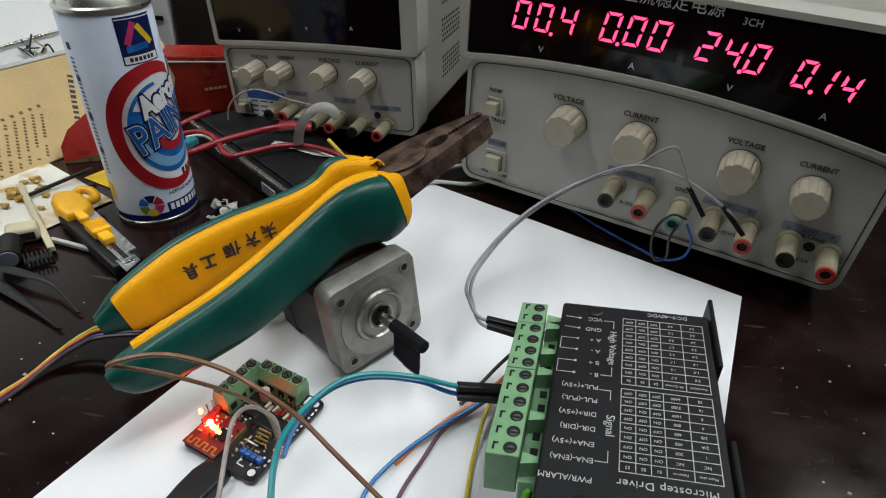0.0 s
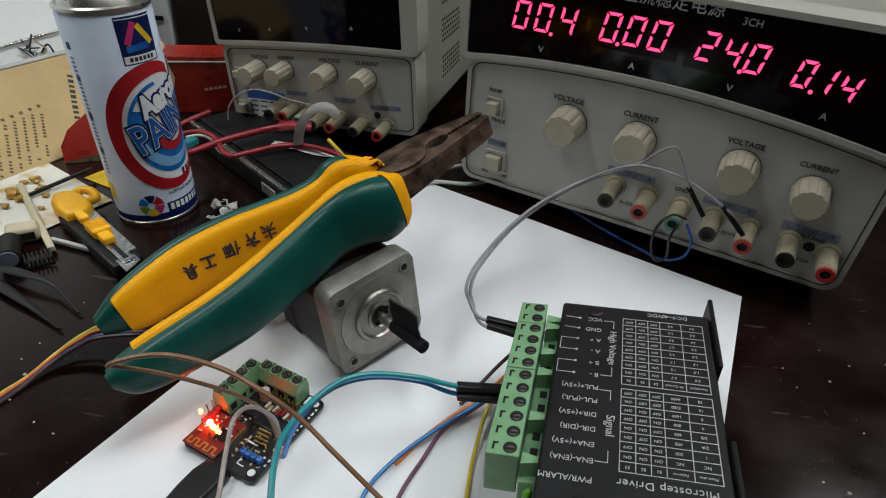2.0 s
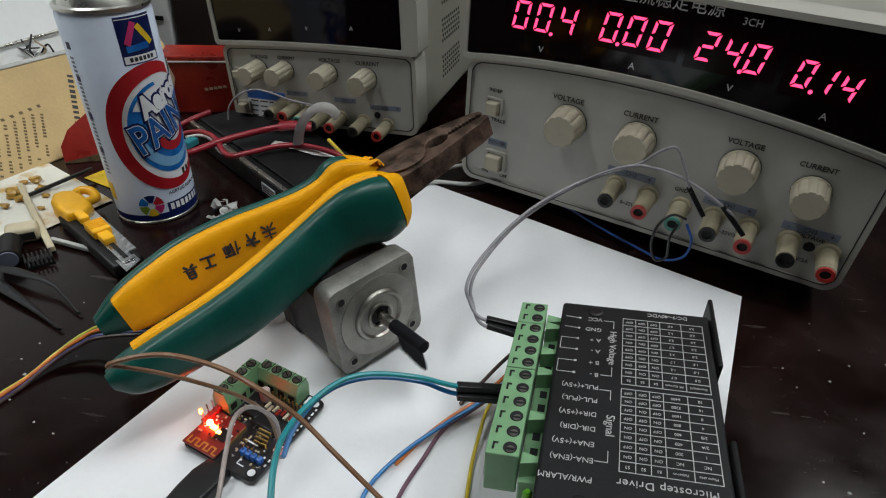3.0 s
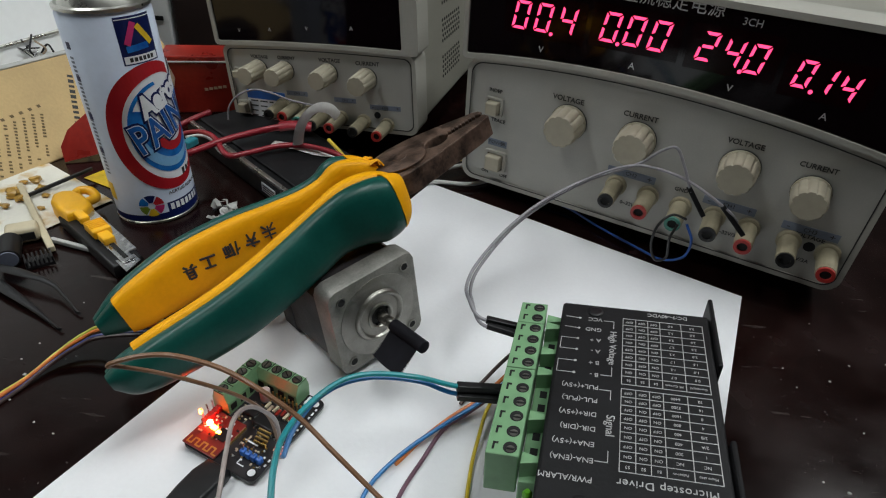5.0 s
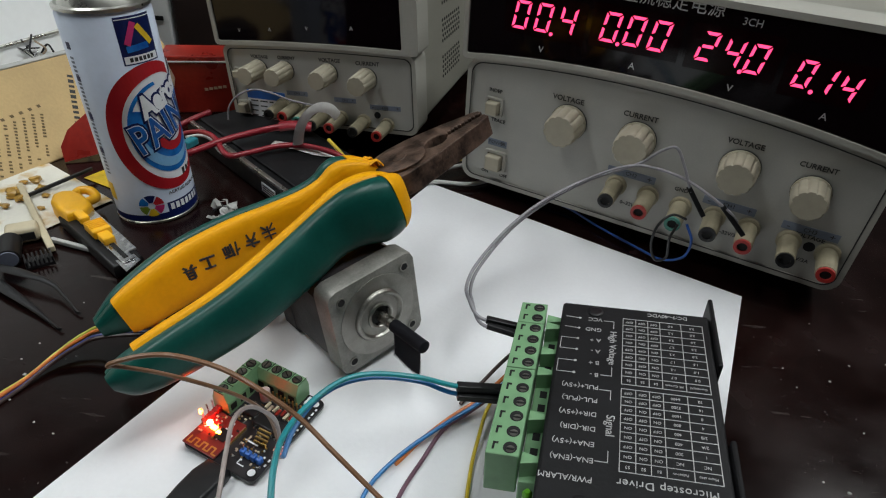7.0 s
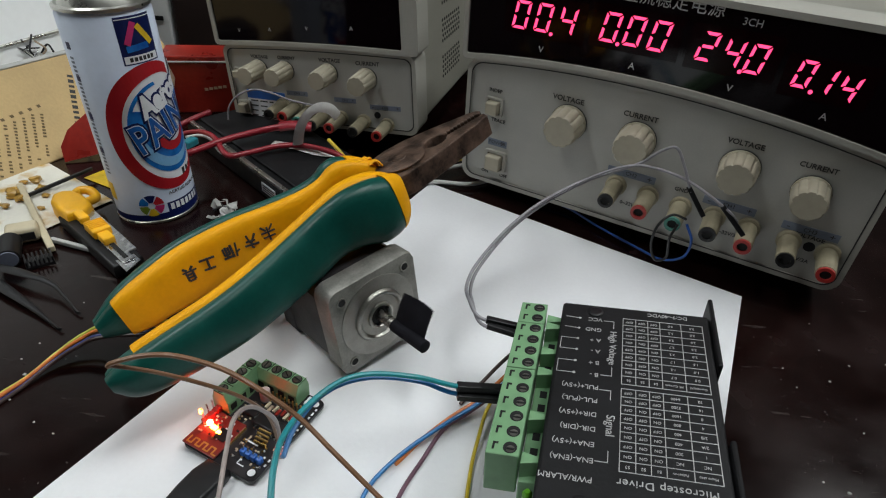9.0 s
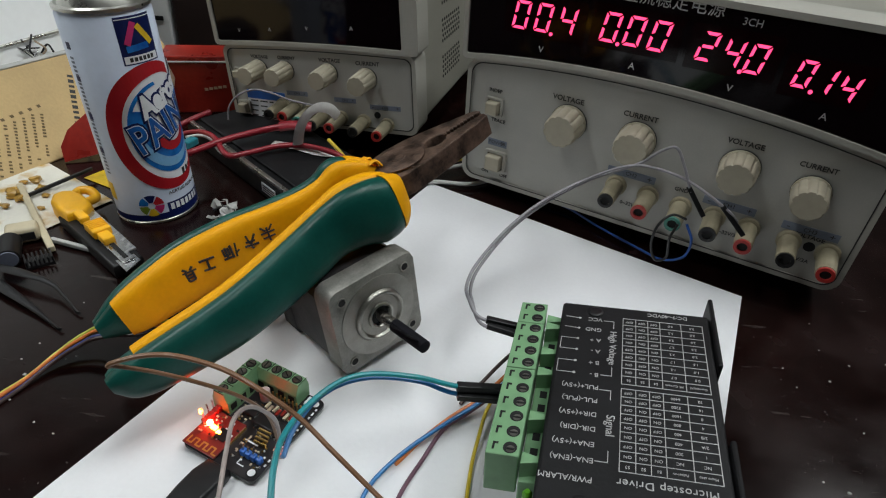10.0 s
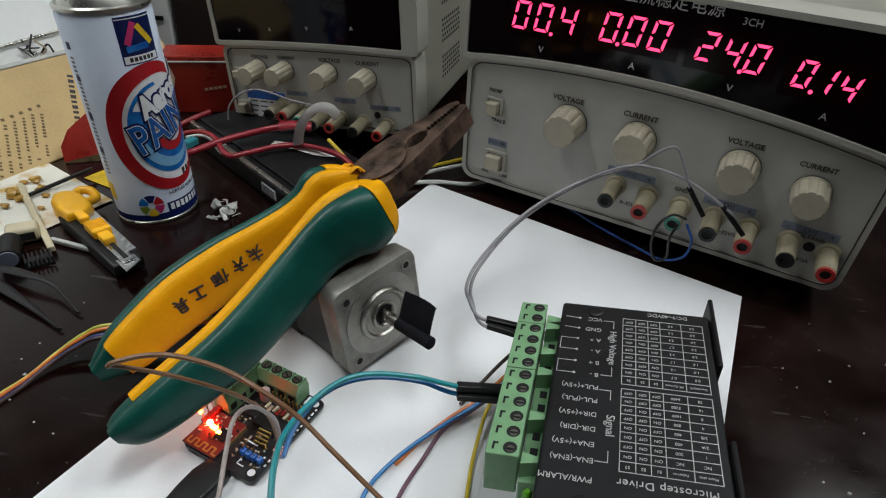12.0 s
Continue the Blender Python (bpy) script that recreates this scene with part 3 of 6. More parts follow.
def stepper_motor():
    """Local frame: face centre at the origin, shaft along -y, z up."""
    t = thing("stepper_motor", motor_pose(-0.0240, 0.1843, 0.0270, 44.8, -5.4, -6.5), "square stepper motor with grey cast face and taped shaft", "motor")
    S = 0.0211
    c = 0.0042
    octo = [(-S + c, -S), (S - c, -S), (S - c * 0.3, -S + c * 0.3), (S, -S + c), (S, S - c), (S - c * 0.3, S - c * 0.3), (S - c, S), (-S + c, S), (-S + c * 0.3, S - c * 0.3), (-S, S - c), (-S, -S + c), (-S + c * 0.3, -S + c * 0.3)]
    part("front_bell", prism(octo, -0.0105, 0.0, 0.0007, 2, m=FRONT), M["alu"], t, "grey cast aluminium face block", smooth=True)
    k = 0.0058
    body = [(-S + k, -S + 0.0005), (S - k, -S + 0.0005), (S - 0.0005, -S + k), (S - 0.0005, S - k), (S - k, S - 0.0005), (-S + k, S - 0.0005), (-S + 0.0005, S - k), (-S + 0.0005, -S + k)]
    part("stator", prism(body, -0.0365, -0.0105, m=FRONT), M["lamination"], t, "dark laminated steel body")
    part("rear_bell", prism(octo, -0.0465, -0.0365, 0.0007, 2, m=FRONT), M["lamination"], t, smooth=True)
    ring = lambda r, n=48: [(r * math.cos(2 * math.pi * i / n), r * math.sin(2 * math.pi * i / n)) for i in range(n)]
    part("face_recess", frame_ring(ring(0.0182), ring(0.0118), 0.0, 0.0004, FRONT), M["machined"], t, "turned grey ring", smooth=True)
    part("pilot_boss", torus_ring([(0.0118, 0.0), (0.0116, 0.0012), (0.0111, 0.0019), (0.0105, 0.0021), (0.0099, 0.0019), (0.0095, 0.0012), (0.0092, 0.0008)], FRONT), M["bright"], t, "bright turned boss", smooth=True)
    part("bearing_ring", torus_ring([(0.0062, 0.0008), (0.0060, 0.0018), (0.0052, 0.0020), (0.0046, 0.0014), (0.0045, 0.0006)], FRONT), M["bright"], t, "bright bearing ring", smooth=True)
    part("boss_dish", frame_ring(ring(0.0092), ring(0.0043), 0.0, 0.0010, FRONT), M["machined"], t, smooth=True)
    part("bearing_well", lathe([(0.0047, 0.0), (0.0047, 0.0005)], 28, FRONT), M["hole"], t)
    for i in range(5):
        q = i * 1.257 + 0.4
        part("bearing_notch", lathe([(0.0007, 0.0), (0.0007, 0.0013)], 12, FRONT @ pose(0.0047 * math.cos(q), 0.0047 * math.sin(q), 0)), M["hole"], t)
    for x in (-0.0155, 0.0155):
        for z in (-0.0155, 0.0155):
            w = part("screw_hole", lathe([(0.0017, 0.0), (0.0017, 0.0003)], 20, FRONT @ pose(x, z, 0)), M["hole"], t)
            part("hole_lip", frame_ring(ring(0.0021, 20), ring(0.0016, 20), 0.0, 0.0005, FRONT @ pose(x, z, 0)), M["machined"], w)
    part("connector", box((0.016, 0.006, 0.007), (-0.004, 0.043, -0.017), 0.0006), M["cream"], t)
    # rotor: shaft with a flat and a flag of black tape wound on it
    rotor = part("shaft", lathe([(0.0024, -0.002), (0.0024, 0.0278), (0.0020, 0.0282)], 20, FRONT), M["shaft"], t, "steel shaft", smooth=True)
    part("tape_sleeve", lathe([(0.0026, 0.0100), (0.0027, 0.0104), (0.0026, 0.0284), (0.0021, 0.0288)], 20, FRONT), M["tape"], rotor, "black tape wound on the shaft", smooth=True)
    bm = bmesh.new()
    nx, ny = 8, 8
    for side, off in ((0, 0.00022), (1, -0.00022)):
        g = [[bm.verts.new((0.0020 + (0.0122 + 0.0006 * math.sin(3.1 * j / ny)) * i / nx, -0.0100 - 0.0165 * j / ny - 0.0004 * i / nx, off + 0.0007 * math.sin(2.2 * i / nx) + 0.0004 * math.sin(5 * j / ny + i / nx))) for j in range(ny + 1)] for i in range(nx + 1)]
        for i in range(nx):
            for j in range(ny):
                bm.faces.new((g[i][j], g[i + 1][j], g[i + 1][j + 1], g[i][j + 1]))
    part("tape_flag", bm, M["tape"], rotor, "folded black tape flag sticking out", smooth=True)
    return t, rotor


motor, rotor = stepper_motor()


# ------------------------------------------------------------------ pliers lying across the motor
def loft(stations, sign, lo, hi, power=3.0, n=24):
    """Rings of a rounded box section along x. stations: (x, inner y, outer y, low z, high z); lo, hi: share of the width used."""
    bm = bmesh.new()
    rings = []
    for x, yi, yo, zl, zh in stations:
        y0, y1 = yi + (yo - yi) * lo, yi + (yo - yi) * hi
        cy, hy, cz, hz = (y0 + y1) / 2, (y1 - y0) / 2, (zl + zh) / 2, (zh - zl) / 2
        ring = []
        for k in range(n):
            q = 2 * math.pi * k / n
            cc, ss = math.cos(q), math.sin(q)
            ring.append(bm.verts.new((x, sign * (cy + hy * math.copysign(abs(cc) ** (2 / power), cc)), cz + hz * math.copysign(abs(ss) ** (2 / power), ss))))
        rings.append(ring)
    for ra, rb in zip(rings, rings[1:]):
        for k in range(n):
            j = (k + 1) % n
            bm.faces.new((ra[k], ra[j], rb[j], rb[k]))
    bm.faces.new(rings[0][::-1])
    bm.faces.new(rings[-1])
    bmesh.ops.recalc_face_normals(bm, faces=bm.faces)
    return bm


def resample(st, x0, x1, n=10):
    """Smooth stations between two x, from a few given ones."""
    ys = smooth_path([s[:3] for s in st], n)
    zs = smooth_path([(s[0], s[3], s[4]) for s in st], n)
    return [(p.x, p.y, p.z, h.y, h.z) for p, h in zip(ys, zs) if x1 <= p.x <= x0]


# (x, inner y, outer y, low z, high z) along each handle, from the joint to the tip
HANDLE_NEAR = [(-0.0130, 0.0030, 0.0130, -0.0045, 0.0055), (-0.0165, 0.0030, 0.0195, -0.0095, 0.0085), (-0.0225, 0.0032, 0.0245, -0.0128, 0.0120), (-0.0310, 0.0048, 0.0250, -0.0134, 0.0146),
               (-0.0400, 0.0065, 0.0232, -0.0100, 0.0152), (-0.0500, 0.0085, 0.0218, -0.0088, 0.0138), (-0.0630, 0.0100, 0.0235, -0.0105, 0.0118), (-0.0830, 0.0122, 0.0265, -0.0123, 0.0090),
               (-0.1000, 0.0140, 0.0285, -0.0125, 0.0078), (-0.1220, 0.0145, 0.0290, -0.0104, 0.0074), (-0.1350, 0.0150, 0.0275, -0.0076, 0.0062), (-0.1412, 0.0175, 0.0245, -0.0010, 0.0038)]
HANDLE_FAR = [(-0.0130, 0.0030, 0.0120, -0.0060, 0.0070), (-0.0180, 0.0030, 0.0185, -0.0100, 0.0120), (-0.0250, 0.0040, 0.0225, -0.0112, 0.0150), (-0.0310, 0.0062, 0.0225, -0.0108, 0.0146),
              (-0.0370, 0.0080, 0.0228, -0.0105, 0.0118), (-0.0460, 0.0105, 0.0255, -0.0106, 0.0103), (-0.0600, 0.0135, 0.0295, -0.0110, 0.0108), (-0.0760, 0.0165, 0.0335, -0.0110, 0.0122),
              (-0.0965, 0.0185, 0.0355, -0.0110, 0.0126), (-0.1120, 0.0178, 0.0345, -0.0105, 0.0112), (-0.1270, 0.0172, 0.0310, -0.0090, 0.0086), (-0.1385, 0.0190, 0.0265, -0.0040, 0.0035)]


def pliers(m):
    t = thing("pliers", m, "combination pliers with rusty jaws and yellow and green grips", "pliers")
    h = 0.0052
    teeth = []
    for i in range(9):
        x = 0.0232 + i * 0.0021
        teeth += [(x, 0.0000), (x + 0.00105, 0.0013)]
    eye = [(0.0095, -0.0006), (0.0112, 0.0016), (0.0138, 0.0034), (0.0168, 0.0038), (0.0200, 0.0026), (0.0222, 0.0004)]
    upper = [(-0.016, 0.003), (-0.004, -0.011), (0.008, -0.0008)] + eye + teeth + [(0.0434, 0.0000), (0.0450, 0.0010), (0.0449, 0.0034), (0.0420, 0.0058), (0.0320, 0.0098), (0.0200, 0.0142), (0.0100, 0.0172), (0.000, 0.0182), (-0.009, 0.0168), (-0.016, 0.0120)]
    lower = [(x, -y - 0.0008) for x, y in [(0.008, 0.0)] + eye] + [(x, -y * 0.6 - 0.0006) for x, y in teeth] + [(0.0434, -0.0008), (0.0446, -0.0020), (0.0440, -0.0050), (0.0360, -0.0074), (0.0200, -0.0100), (0.0050, -0.0122), (-0.008, -0.0130), (-0.016, -0.0110), (-0.016, -0.003)]
    part("jaw", prism(upper, -h, h, 0.0005, 2), M["rust"], t, "rust-brown steel jaw")
    part("jaw", prism(lower, -h, h - 0.0006, 0.0005, 2), M["rust"], t, "rust-brown steel jaw")
    # solid black bar fills the slit, painting its shade
    part("jaw_gap_shade", box((0.022, 0.0012, 0.0080), (0.0330, -0.0003, -0.0009)), M["hole"], t, "black bar painting the shade between the toothed jaws")
    part("pivot_disc", lathe([(0.0120, 0.0), (0.0120, 0.0006), (0.0114, 0.0010)], 40, pose(-0.003, 0.0015, h)), M["rust"], t, "round lapped joint", smooth=True)
    part("rivet", lathe([(0.0034, 0.0), (0.0032, 0.0003)], 24, pose(-0.003, 0.0015, h + 0.0010)), M["rust"], t)
    for s, HAND in ((1, HANDLE_FAR), (-1, HANDLE_NEAR)):
        g = part("grip", loft(resample(HAND, -0.0205, -0.1412), s, 0.42 if s > 0 else 0.34, 1.0, 2.6), M["green_grip"], t, "dark green rubber outer grip", smooth=True)
        part("grip_liner", loft(resample(HAND, -0.0125, -0.1300), s, 0.0, 0.54 if s > 0 else 0.44, 3.4), M["yellow_grip"], g, "yellow rubber inner grip", smooth=True)
        part("grip_tip", loft([(x, yi, yo, zl * 0.93, zh * 0.93) for x, yi, yo, zl, zh in resample(HAND, -0.1290, -0.1404)], s, 0.02, 0.6, 2.6), M["green_grip"], g, smooth=True)
        part("grip_guard", loft([(x + 0.0014, yi, yo, zl * 0.97, zh * 0.99) for x, yi, yo, zl, zh in resample(HAND, -0.0125, -0.0235)], s, 0.3, 0.99, 3.0), M["yellow_grip"], g, "yellow guard", smooth=True)
        part("tang", box((0.02, 0.007, 0.009), (-0.0165, s * 0.0068, -0.0003), 0.001), M["rust"], t)
    # frayed yellow rubber at the joint end of the far grip
    rf = random.Random(8)
    for k in range(6):
        p = Vector((-0.0150 + rf.uniform(-0.002, 0.002), 0.0040 + 0.0016 * k, 0.0085 + rf.uniform(-0.001, 0.001)))
        part("frayed_rubber", tube([p, p + Vector((0.0035, rf.uniform(-0.001, 0.001), 0.0004)), p + Vector((rf.uniform(0.0040, 0.0055), rf.uniform(-0.002, 0.002), rf.uniform(-0.0035, -0.0010)))], 0.001, 6, 4, flat=(rf.uniform(0.0006, 0.0012), 0.0005)), M["yellow_grip"], t)
    # unreadable brushed characters on the inner grip: tapered bars
    rnd = random.Random(4)
    glyphs = [[(0, 0.30, 0.8, 0), (0, -0.02, 0.9, 0), (0, 0.1, 0.95, 90), (-0.25, -0.3, 0.45, 50), (0.25, -0.3, 0.45, -50)],
              [(0, 0.28, 0.9, 0), (-0.12, -0.1, 0.75, 62), (0.18, -0.15, 0.6, 105), (0.05, 0.02, 0.6, 0), (0, 0.46, 0.22, -45)],
              [(-0.32, 0, 0.95, 80), (-0.38, 0.15, 0.35, 30), (-0.05, 0, 0.9, 90), (0.28, 0.34, 0.55, 0), (0.28, 0.0, 0.8, 90), (0.12, -0.1, 0.5, 90), (0.44, -0.1, 0.5, 90), (0.28, 0.14, 0.4, 0)],
              [(0, 0.34, 0.7, 0), (0, 0, 0.7, 90), (0, -0.34, 0.95, 0)],
              [(-0.2, 0.12, 0.6, 90), (0.2, 0.12, 0.6, 90), (0, 0.42, 0.4, 0), (0, 0.2, 0.4, 0), (0, 0.0, 0.4, 0), (0, -0.2, 0.95, 0), (-0.2, -0.38, 0.3, 45), (0.2, -0.38, 0.3, -45)]]
    for i, g in enumerate(glyphs):
        cx = (-0.0655, -0.0730, -0.0820, -0.0920, -0.1000)[i]
        yv = np.interp(-cx, [0.046, 0.060, 0.076, 0.0965, 0.112], [0.0105, 0.0135, 0.0165, 0.0185, 0.0178])
        slope = -math.degrees(math.atan2(0.0025, 0.018))
        place = pose(cx, yv - 0.00005, 0.0020, 0, 0, slope) @ pose(0, 0, 0, 0, 188 + rnd.uniform(-4, 4), 0)
        for gx, gz, ln, ang in g:
            size = 0.0066
            part("printed_stroke", moved(box((ln * size, 0.0003, 0.00075 + rnd.uniform(0, 0.0003)), (0, 0, 0), 0.00012, 1), place @ pose(gx * size, 0, gz * size, 0, -ang, 0)), M["ink"], t)
    return t


tool = pliers(pose(-0.017, 0.2383, 0.0672, -13.18, -15.86, 41.77))


# ------------------------------------------------------------------ microstep driver
def rot_words(text, x, y, z, size, rz=180, align="CENTER", space=1.0):
    return moved(letters(text, size, 0.0001, align, space), pose(x, y, z, 0, 0, rz))


def line_bar(x0, y0, x1, y1, z, w=0.00024):
    d = math.hypot(x1 - x0, y1 - y0)
    return moved(box((d + w, w, 0.0001)), pose((x0 + x1) / 2, (y0 + y1) / 2, z, 0, 0, math.degrees(math.atan2(y1 - y0, x1 - x0))))


def microstep_driver():
    t = thing("microstep_driver", pose(0.0519, 0.1828, 0.0003, 0, 0, -7.5) @ pose(0, 0, 0, 0, -4.2, 0), "black stepper driver with white printed tables and green screw terminals", "motor driver")
    W, L, top = 0.0540, 0.114, 0.042
    part("heatsink", box((W, L - 0.001, 0.012), (W / 2, -L / 2, 0.0070), 0.0008), M["matt_black"], t)
    part("cover", box((W, L, top - 0.013), (W / 2, -L / 2, (top + 0.013) / 2), 0.0012, 3), M["matt_black"], t, "matt black cover")
    for y0, y1 in ((0.0092, -0.0285), (-0.060, -0.114)):
        part("side_fin", box((0.0018, abs(y1 - y0), top + 0.0004), (W + 0.0011, (y0 + y1) / 2, (top + 0.003) / 2), 0.0008), M["matt_black"], t, "raised black side plate")
    for y in (-0.0055, -0.0892):
        part("cover_screw", lathe([(0.0028, 0), (0.0028, 0.0005), (0.0020, 0.0008)], 20, pose(0.0125, y + 0.0008, top)), M["black_plastic"], t)
    z = top + 0.00005
    names = ["VCC", "GND", "A +", "A -", "B +", "B -", "PUL+(+5V)", "PUL-(PUL)", "DIR+(+5V)", "DIR-(DIR)", "ENA+(+5V)", "ENA-(ENA)"]
    for i, n in enumerate(names):
        y = -0.0091 - 0.00584 * i
        part("lettering", rot_words(n, 0.0152 if i < 6 else 0.0155, y, z, 0.0026, align="LEFT"), M["white_ink"], t)
    part("lettering", rot_words("PWR/ALARM", 0.0155, -0.0800, z, 0.0027, align="LEFT"), M["white_ink"], t)
    part("lettering", rot_words("High Voltage", 0.0193, -0.0238, z, 0.0034, -90), M["white_ink"], t)
    part("lettering", rot_words("Signal", 0.0196, -0.0595, z, 0.0038, -90), M["white_ink"], t)
    part("lettering", rot_words("DC:9~40VDC", 0.0388, -0.0030, z, 0.0025), M["white_ink"], t)
    part("lettering", rot_words("Microstep Driver", 0.0358, -0.0792, z, 0.0036, space=1.08), M["white_ink"], t)
    marks = []
    for i in range(2):
        y = -0.0091 - 0.00584 * i
        marks.append(line_bar(0.0020, y + 0.0004, 0.0068, y, z))
    for i in (2, 4):
        y = -0.0091 - 0.00584 * i
        marks += [line_bar(0.0012, y, 0.0068, y, z), line_bar(0.0012, y - 0.00584, 0.0068, y - 0.00584, z), line_bar(0.0012, y, 0.0012, y - 0.00584, z)]
    for i in range(6):
        marks.append(lathe([(0.0005, 0), (0.0005, 0.0001)], 10, pose(0.0070, -0.0091 - 0.00584 * i, z)))
    for y0, y1 in ((-0.0094, -0.0381), (-0.0449, -0.0733)):
        marks += [line_bar(0.0194, y0, 0.0194, y0 - 0.004, z), line_bar(0.0158, y0, 0.0194, y0, z), line_bar(0.0194, y1, 0.0194, y1 + 0.004, z), line_bar(0.0158, y1, 0.0194, y1, z)]
    for b in marks:
        part("printed_mark", b, M["white_ink"], t)
    tables = [(-0.0068, -0.0411, [("3.5", "4.0", "OFF", "OFF", "OFF"), ("3.0", "3.2", "OFF", "ON", "OFF"), ("2.8", "2.9", "OFF", "OFF", "ON"), ("2.5", "2.7", "OFF", "ON", "ON"), ("2.0", "2.2", "ON", "OFF", "OFF"), ("1.5", "1.7", "ON", "ON", "OFF"), ("1.0", "1.2", "ON", "OFF", "ON"), ("0.5", "0.7", "ON", "ON", "ON"), ("Current(A)", "PK Current", "S4", "S5", "S6")]),
              (-0.0432, -0.0757, [("32", "6400", "OFF", "OFF", "OFF"), ("16", "3200", "OFF", "OFF", "ON"), ("8", "1600", "OFF", "ON", "OFF"), ("4", "800", "ON", "OFF", "OFF"), ("2/B", "400", "OFF", "ON", "ON"), ("2/A", "400", "ON", "OFF", "ON"), ("1", "200", "ON", "ON", "OFF"), ("NC", "NC", "ON", "ON", "ON"), ("Micro step", "Pulse/rev", "S1", "S2", "S3")])]
    cols = [0.0227, 0.0273, 0.0316, 0.0359, 0.0434, 0.0510]
    for y0, y1, rows in tables:
        grid = [line_bar(cols[0], y0 + (y1 - y0) * i / 9, cols[-1], y0 + (y1 - y0) * i / 9, z) for i in range(10)] + [line_bar(c, y0, c, y1, z) for c in cols]
        for b in grid:
            part("table_rule", b, M["white_ink"], t)
        words = []
        for i, r in enumerate(rows):
            y = y0 + (y1 - y0) * (i + 0.5) / 9
            for k, wd in enumerate(r):
                lo, hi = cols[4 - k], cols[5 - k]
                words.append(rot_words(wd, (lo + hi) / 2, y, z, 0.0015 if len(wd) < 6 else 0.0012))
        part("table_lettering", join(*words), M["white_ink"], t)
    # pluggable terminal blocks: 2, 4 and 6 ways
    P = 0.00615
    first = -0.0040
    i0 = 0
    part("socket_rail", box((0.0060, P * 12 + 0.004, 0.012), (-0.0022, first - P * 5.5, 0.026), 0.0005), M["terminal"], t, "green socket rail")
    for ways in (2, 4, 6):
        y0 = first - P * (i0 - 0.5)
        y1 = y0 - P * ways
        b = part("terminal_block", box((0.0100, abs(y1 - y0) - 0.0003, 0.0175), (-0.0108, (y0 + y1) / 2, 0.0318), 0.0004), M["terminal"], t, "light green pluggable terminal block")
        for k in range(ways):
            y = first - P * (i0 + k)
            part("screw_well", lathe([(0.0021, 0), (0.0021, 0.0002)], 24, pose(-0.0088, y, 0.0405)), M["hole"], b)
            part("terminal_screw", lathe([(0.0014, 0), (0.0012, 0.0002)], 20, pose(-0.0086, y - 0.0006, 0.0406)), M["screw"], b)
            part("screw_slot", box((0.0024, 0.0005, 0.0002), (-0.0086, y - 0.0006, 0.0409), m=pose(0, 0, 0)), M["hole"], b)
            part("test_slot", join(box((0.0007, 0.0026, 0.0002), (-0.0138, y, 0.0406)), box((0.0016, 0.0007, 0.0002), (-0.0133, y + 0.0012, 0.0406))), M["hole"], b)
            part("wire_entry", box((0.0002, 0.0036, 0.0042), (-0.0159, y, 0.030)), M["hole"], b)
            part("coupling_gap", box((0.0024, 0.0030, 0.0002), (-0.0020, y, 0.0321)), M["hole"], b)
        part("latch", prism([(0, -0.0022), (0.0052, -0.0010), (0.0052, 0.0010), (0, 0.0022)], 0.030, 0.0385, 0.0002, m=pose(-0.0052, (y0 + y1) / 2, 0)), M["terminal"], b)
        part("latch", prism([(0, -0.0022), (0.0052, -0.0010), (0.0052, 0.0010), (0, 0.0022)], 0.030, 0.0385, 0.0002, m=pose(-0.0052, y1 + 0.0018, 0)), M["terminal"], b)
        i0 += ways
    part("indicator_lens", lathe([(0.0015, 0), (0.0015, 0.002), (0.0008, 0.003)], 16, pose(-0.0018, first - P * 12.6, 0.032)), mat("green_indicator_lens", (0.10, 0.35, 0.02), 0.3), t, "small green indicator lens", smooth=True)
    skew = Matrix(((1, math.cos(radians(85)), 0, 0), (0, math.sin(radians(85)), 0, 0), (0, 0, 1, 0), (0, 0, 0, 1)))
    for o in t.children_recursive:
        o.data.transform(skew)
    return t


microstep_driver()


# ------------------------------------------------------------------ aerosol can
def wrap(bm, r, a0=0.0):
    """Bends a flat sheet (x along the girth, y up, z out) round a cylinder of radius r."""
    bmesh.ops.triangulate(bm, faces=bm.faces)
    long = [e for e in bm.edges if abs(e.verts[0].co.x - e.verts[1].co.x) > 0.003]
    for _ in range(3):
        if not long:
            break
        bmesh.ops.subdivide_edges(bm, edges=long, cuts=1)
        bmesh.ops.triangulate(bm, faces=bm.faces)
        long = [e for e in bm.edges if abs(e.verts[0].co.x - e.verts[1].co.x) > 0.003]
    for v in bm.verts:
        q = radians(a0) + v.co.x / r
        d = r + v.co.z
        v.co = Vector((d * math.cos(q), d * math.sin(q), v.co.y))
    return bm


def strip(x0, x1, y0, y1, z, d=0.0001):
    n = max(1, int(abs(x1 - x0) / 0.002))
    bm = bmesh.new()
    a1 = [bm.verts.new((x0 + (x1 - x0) * i / n, y0, z)) for i in range(n + 1)]
    b1 = [bm.verts.new((x0 + (x1 - x0) * i / n, y1, z)) for i in range(n + 1)]
    for i in range(n):
        bm.faces.new((a1[i], a1[i + 1], b1[i + 1], b1[i]))
    return bm


